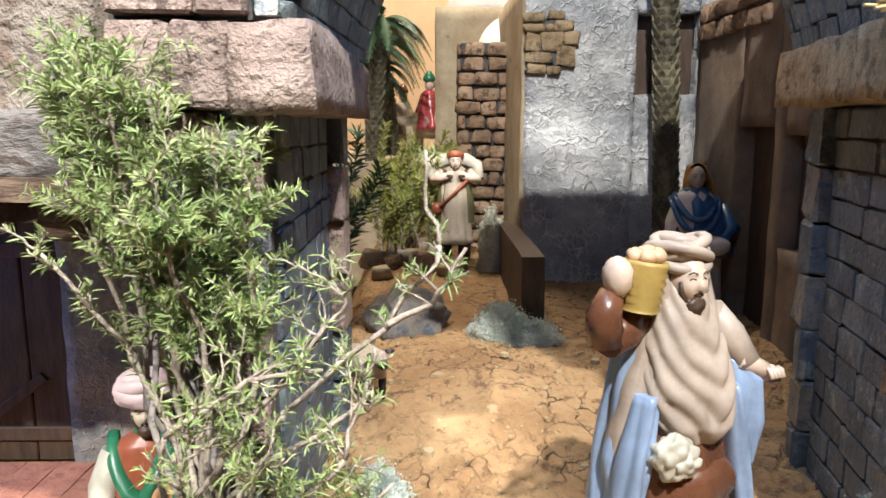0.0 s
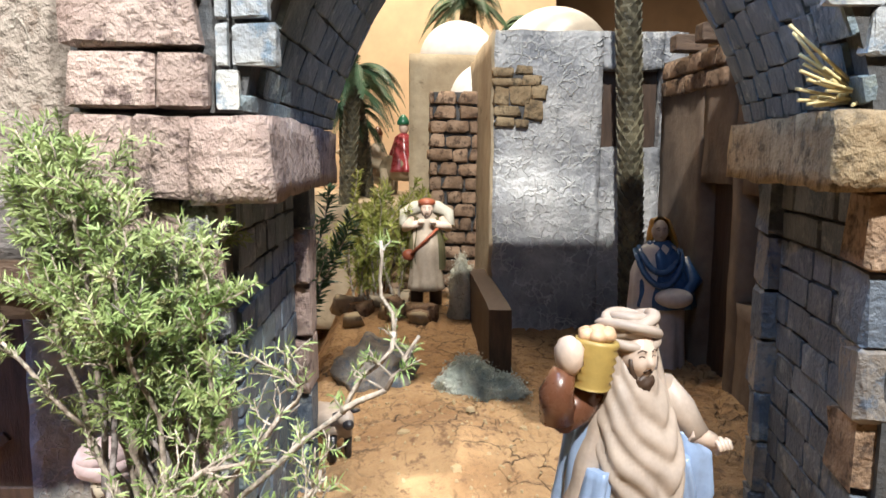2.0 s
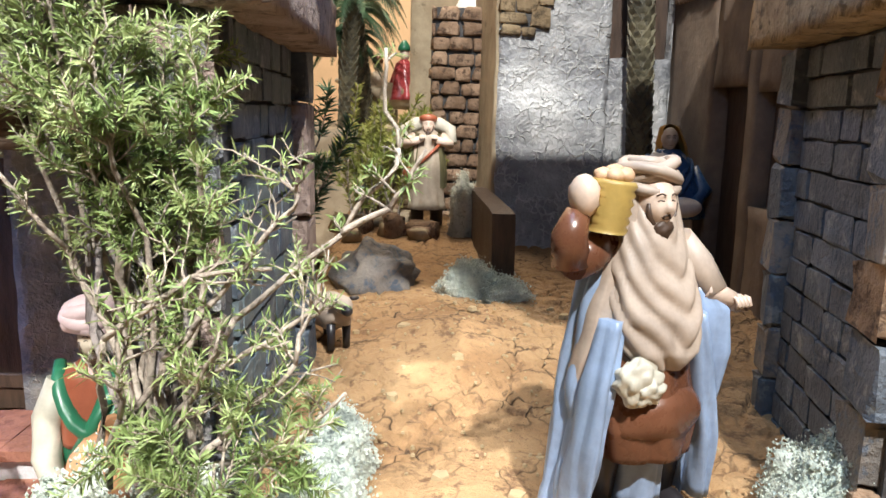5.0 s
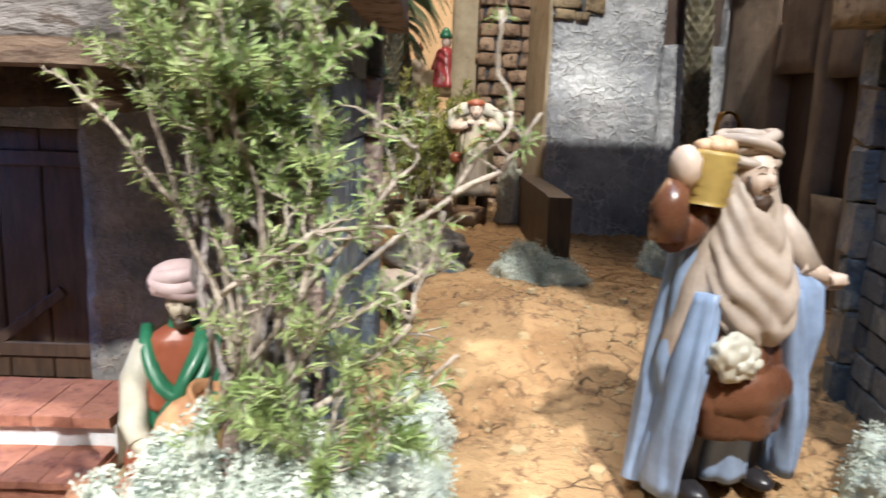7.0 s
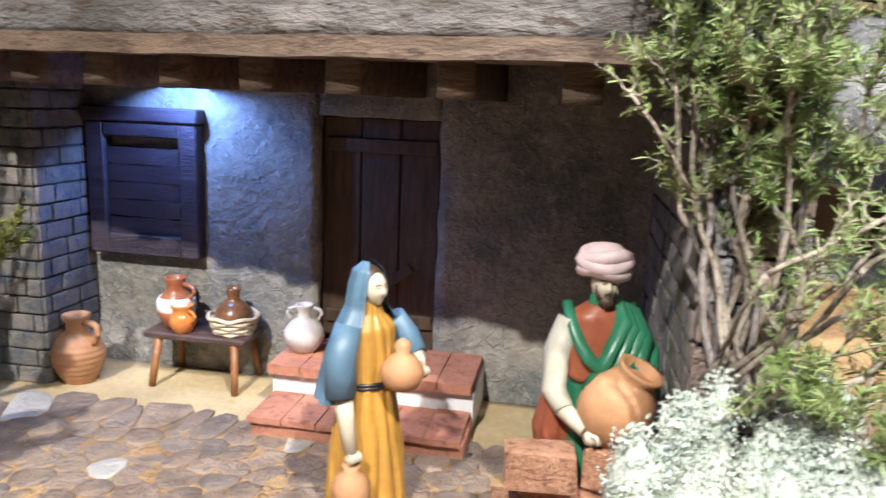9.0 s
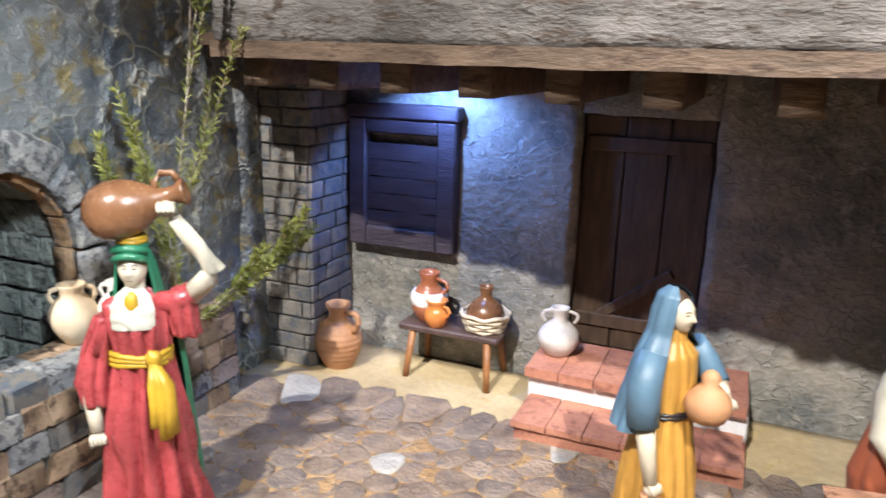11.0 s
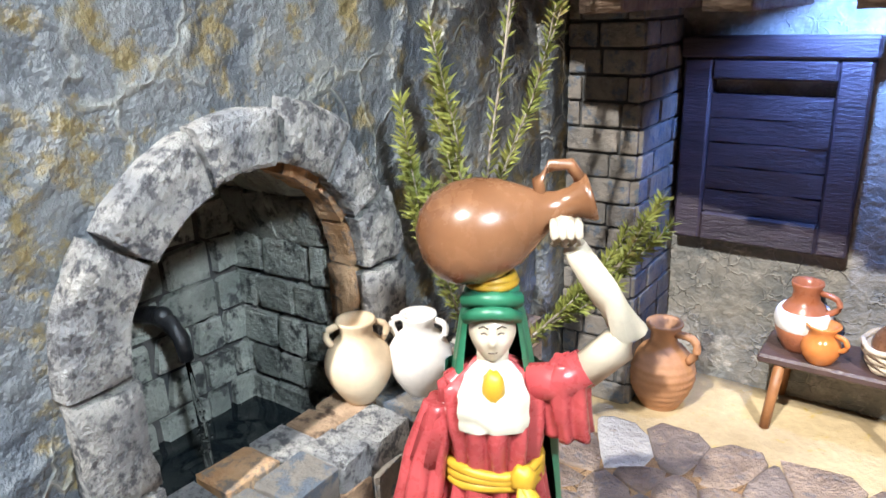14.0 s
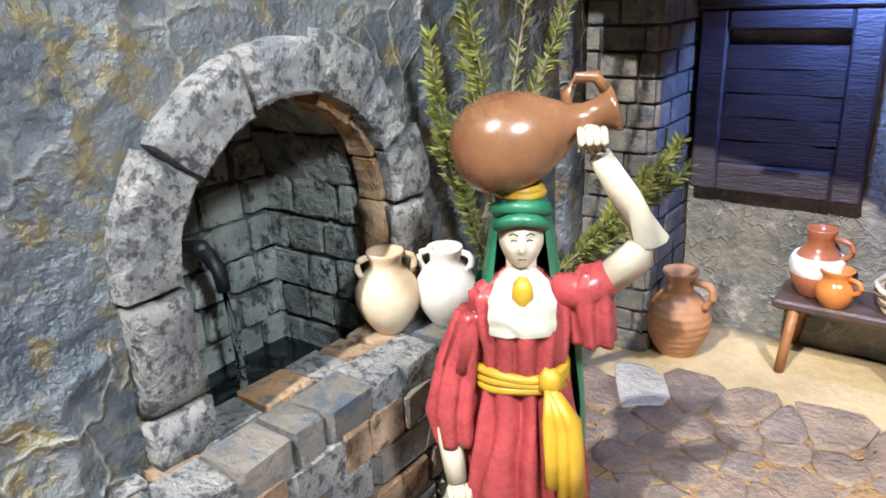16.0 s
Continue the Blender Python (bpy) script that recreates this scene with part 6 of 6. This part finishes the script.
def shepherd(bm):
    SK, CR, WH, RD, GR, HA, BG = range(7)
    for x in (-0.018, 0.018):
        tube(bm, [(x, 0, 0.0), (x, 0, 0.06)], [0.012, 0.013], HA, 10)
    robe(bm, [(0.03, 0, 0, 0.034, 0.028), (0.09, 0, 0, 0.028, 0.023), (0.13, 0, 0, 0.029, 0.021), (0.165, 0, 0, 0.026, 0.018), (0.178, 0, 0, 0.01, 0.01)], CR, 40, 9, 0.10)
    robe(bm, [(0.07, 0.002, 0.004, 0.034, 0.026), (0.12, 0, 0.003, 0.033, 0.025), (0.17, 0, 0, 0.025, 0.019)], GR, 36, 6, 0.08, 0, (-0.9, math.pi + 0.9))
    head(bm, 0.183, SK, HA, 0.014, True)
    blob(bm, (0, 0, 0.197), (0.017, 0.017, 0.008), RD, 14)
    tube(bm, [(-0.046, -0.008, 0.152), (-0.042, 0.004, 0.176), (-0.022, 0.014, 0.186), (0, 0.016, 0.188), (0.022, 0.014, 0.186), (0.042, 0.004, 0.176), (0.046, -0.008, 0.152)], [0.007, 0.011, 0.013, 0.013, 0.013, 0.011, 0.008], WH, 12)
    for s in (-1, 1):
        tube(bm, [(s * 0.026, 0, 0.165), (s * 0.040, -0.012, 0.150), (s * 0.014, -0.026, 0.160)], [0.009, 0.009, 0.006], SK, 10)
        fist(bm, (s * 0.011, -0.028, 0.162), SK, 0.007)
    tube(bm, [(-0.03, -0.02, 0.10), (0.0, -0.027, 0.13), (0.02, -0.024, 0.15)], 0.003, RD, 6)
    blob(bm, (-0.034, -0.012, 0.098), (0.012, 0.008, 0.011), RD, 12)


statue("shepherd_figure", "painted statuette of a shepherd carrying a white lamb on his shoulders", (0.052, 1.418, 0.170), 0, [SKIN, CREAMCLOTH, WHITECLOTH, RUSTCLOTH, OLIVECLOTH, HAIR, BEIGE], shepherd, 1.02)


def blue_woman(bm):
    SK, BL, GY, OC, HA = range(5)
    robe(bm, [(0.0, 0, 0, 0.045, 0.036), (0.08, 0, 0, 0.042, 0.034), (0.15, 0, 0, 0.040, 0.030), (0.19, 0, 0, 0.026, 0.020), (0.20, 0, 0, 0.012, 0.012)], GY, 44, 9, 0.09)
    robe(bm, [(0.10, 0.012, -0.004, 0.044, 0.036), (0.14, 0.008, -0.002, 0.042, 0.032), (0.18, 0.004, 0, 0.030, 0.024), (0.20, 0, 0, 0.016, 0.014)], BL, 44, 7, 0.12, 1)
    head(bm, 0.214, SK, HA, 0.015, False)
    robe(bm, [(0.18, 0.01, 0.010, 0.026, 0.016), (0.21, 0.004, 0.006, 0.021, 0.018), (0.232, 0, 0.002, 0.014, 0.014), (0.236, 0, 0, 0.005, 0.005)], OC, 30, 6, 0.07, 0, (-0.8, math.pi + 0.8))
    drape(bm, [(0.034, 0.185, 0.05, 0.036), (0.028, 0.19, 0.036, 0.032)], BL, 0.007)
    blob(bm, (0.018, -0.038, 0.118), (0.028, 0.018, 0.015), GY, 20)
    tube(bm, [(0.034, 0, 0.17), (0.052, -0.012, 0.14), (0.034, -0.034, 0.12)], [0.013, 0.013, 0.009], BL, 12)


statue("veiled_woman_figure", "painted statuette of a woman in deep blue shawl holding a bowl", (0.40, 1.10, 0.135), -8, [BEIGE, DEEPBLUE, GREYCLAY, OCHRECLOTH, HAIR], blue_woman, 1.0)


def sheep(bm):
    WH, BK = range(2)
    blob(bm, (0, 0, 0.045), (0.042, 0.022, 0.023), WH, 20, 0.25)
    blob(bm, (0.044, -0.004, 0.062), (0.016, 0.011, 0.012), WH, 14, 0.1)
    blob(bm, (0.057, -0.006, 0.058), (0.009, 0.007, 0.007), BK, 10)
    for x in (-0.026, 0.026):
        for y in (-0.011, 0.011):
            tube(bm, [(x, y, 0), (x, y, 0.035)], [0.0045, 0.006], BK, 8)
    for s in (-1, 1):
        blob(bm, (0.042, s * 0.013, 0.068), (0.006, 0.007, 0.003), BK, 8)


statue("sheep_figure", "small white sheep statuette by the gate jamb", (-0.068, 0.80, ground_z(-0.068, 0.80)), -55, [BEIGE, BLACK], sheep, 0.85)


def rider(bm):
    RD, GR, SK, BR = range(4)
    blob(bm, (0, 0, 0.085), (0.075, 0.035, 0.040), BR, 18, 0.1)
    for x in (-0.05, 0.05):
        for y in (-0.018, 0.018):
            tube(bm, [(x, y, 0), (x * 0.95, y, 0.08)], [0.009, 0.014], BR, 8)
    tube(bm, [(0.06, 0, 0.09), (0.095, 0, 0.10), (0.105, 0, 0.14)], [0.02, 0.014, 0.011], BR, 10)
    blob(bm, (0.118, 0, 0.145), (0.022, 0.011, 0.011), BR, 12)
    robe(bm, [(0.07, 0, 0, 0.048, 0.042), (0.12, 0, 0, 0.036, 0.032), (0.165, 0, 0, 0.022, 0.02), (0.175, 0, 0, 0.01, 0.01)], RD, 36, 7, 0.12)
    blob(bm, (0, -0.004, 0.19), (0.014, 0.015, 0.017), SK, 12)
    lathe(bm, [(0.016, 0), (0.017, 0.008), (0.012, 0.018), (0.006, 0.026), (0.001, 0.028)], (0, 0, 0.198), GR, 18)


statue("camel_rider_figure", "far statuette of a king in red robe riding a camel", (0.0, 2.02, 0.345), 160, [REDCLOTH, GREENCLOTH, SKIN, TAN], rider, 1.0)
statue("camel_rider_figure", "far statuette of a king in cream robe riding a camel", (-0.075, 2.14, 0.335), 165, [CREAMCLOTH, BROWNCLOTH, SKIN, WHITECLOTH], rider, 0.92)
hill = tagged(link("hill", slab((-0.40, 1.72, 0.05), (0.014, 2.45, 0.345), 0.03, 0.018, 6, 9), TAN, smooth=True), "sandy hill terrace under the riders and palms", "hill", "", "structure")
rk = random.Random(9)
for k in range(14):
    x, y = rk.uniform(-0.12, 0.06), rk.uniform(1.30, 1.66)
    ob = piece("rock", BROWNSTONE if k % 2 else TAN, None, (x, y, ground_z(x, y) + 0.008), (rk.uniform(0.03, 0.06), rk.uniform(0.025, 0.05), rk.uniform(0.02, 0.05)), Matrix.Rotation(rk.uniform(0, 3), 3, "Z"), 0.3)
    tagged(ob, "rough brown rock among the bushes", "rock", "rocks by the bushes")
vs, fs = [], []
for k in range(420):
    x, y = rk.uniform(-0.06, 0.30), rk.uniform(0.40, 0.98)
    r = rk.uniform(0.0010, 0.0026) if k % 12 else rk.uniform(0.004, 0.009)
    z, flat, turn = ground_z(x, y) + 0.001, 0.7 if k % 12 else 0.25, rk.uniform(0, 6)
    o = len(vs)
    for i in range(5):
        q = turn + 2 * math.pi * i / 5
        w = r * rk.uniform(0.7, 1.2)
        vs += [(x + w * math.cos(q), y + w * math.sin(q), z - r * 0.5), (x + w * 0.8 * math.cos(q), y + w * 0.8 * math.sin(q), z + r * flat * rk.uniform(0.7, 1.0))]
    fs += [(o + 2 * i, o + (2 * i + 2) % 10, o + (2 * i + 3) % 10, o + 2 * i + 1) for i in range(5)] + [tuple(o + 2 * i + 1 for i in range(5))]
me = bpy.data.meshes.new("gravel")
me.from_pydata(vs, [], fs)
me.materials.append(SAND)
tagged(new("gravel", me), "loose gravel and flat shards on the street earth", "gravel", "", "stuff")
bm = bmesh.new()
blob(bm, (-0.03, 1.04, 0.15), (0.06, 0.05, 0.045), 0, 36, 0.5)
tagged(link("boulder", bm, PILBRICK), "low grey boulder behind the gate", "rock")

# ---- room fittings seen over the roofs ----
track = thing("track_light", "white ceiling track with small spot lamps in the far room", "lamp")
part("rail", boxed((0.7, 3.9, 1.62), (1.6, 3.93, 1.65), 0.002), WHITEPAINT, track)
for x in (0.8, 1.5):
    part("rod", boxed((x - 0.006, 3.909, 1.648), (x + 0.006, 3.921, 2.702), 0.001), WHITEPAINT, track)
for k in range(5):
    bm = bmesh.new()
    lathe(bm, [(0.012, 0.0), (0.02, 0.0), (0.02, 0.05), (0.001, 0.05)], (0.78 + 0.15 * k, 3.915, 1.56))
    lamp = part("spot_lamp", bm, WHITEPAINT, track)
    bm = bmesh.new()
    lathe(bm, [(0.001, 0.0), (0.017, 0.0), (0.017, 0.002)], (0.78 + 0.15 * k, 3.915, 1.557))
    part("bulb", bm, LAMPGLOW, lamp)

# ---- flagstones of the courtyard ----
rf = random.Random(17)
seeds = []
for i in range(21):
    for j in range(16):
        x, y = -0.885 + 0.034 * i + (0.017 if j % 2 else 0) + rf.uniform(-0.010, 0.010), 0.16 + 0.031 * j + rf.uniform(-0.008, 0.008)
        if x < -0.235 and y < 0.655 - 0.02 * math.sin(x * 30) - (0.05 if x < -0.80 else 0) and not (x < -0.845 and y < 0.6):
            seeds.append((x, y))
for x, y in seeds:
    poly = [(x - 0.05, y - 0.05), (x + 0.05, y - 0.05), (x + 0.05, y + 0.05), (x - 0.05, y + 0.05)]
    for a, b in seeds:
        if (a, b) == (x, y) or abs(a - x) > 0.1 or abs(b - y) > 0.1:
            continue
        mx, my, dx, dy = (a + x) / 2, (b + y) / 2, a - x, b - y
        out = []
        for p, q in zip(poly, poly[1:] + poly[:1]):
            sp, sq = (p[0] - mx) * dx + (p[1] - my) * dy, (q[0] - mx) * dx + (q[1] - my) * dy
            if sp <= 0:
                out.append(p)
            if sp * sq < 0:
                k = sp / (sp - sq)
                out.append((p[0] + (q[0] - p[0]) * k, p[1] + (q[1] - p[1]) * k))
        poly = out
    for _ in range(1):
        poly = [r for p, q in zip(poly, poly[1:] + poly[:1]) for r in ((p[0] * 0.75 + q[0] * 0.25, p[1] * 0.75 + q[1] * 0.25), (p[0] * 0.25 + q[0] * 0.75, p[1] * 0.25 + q[1] * 0.75))]
    poly = [(x + (p[0] - x) * s, y + (p[1] - y) * s) for p in poly for s in (0.985 + 0.05 * noise.noise(Vector((p[0] * 90, p[1] * 90, 3))),)]
    tx, ty, h = rf.uniform(-0.04, 0.04), rf.uniform(-0.02, 0.06), rf.uniform(0.0026, 0.0042)
    bm = bmesh.new()
    rings = []
    for s, z in ((1.0, -0.003), (1.0, h * 0.8), (0.95, h), (0.62, h * 0.94)):
        rings.append([(x + (px - x) * s, y + (py - y) * s, z + (px - x) * tx - (py - y) * ty * 0.6) for px, py in poly])
    ring_skin(bm, rings)
    u = rf.random()
    part("flagstone", bm, FLAGWHITE if u < 0.06 else (FLAGBLUE if u < 0.22 else FLAG), court)
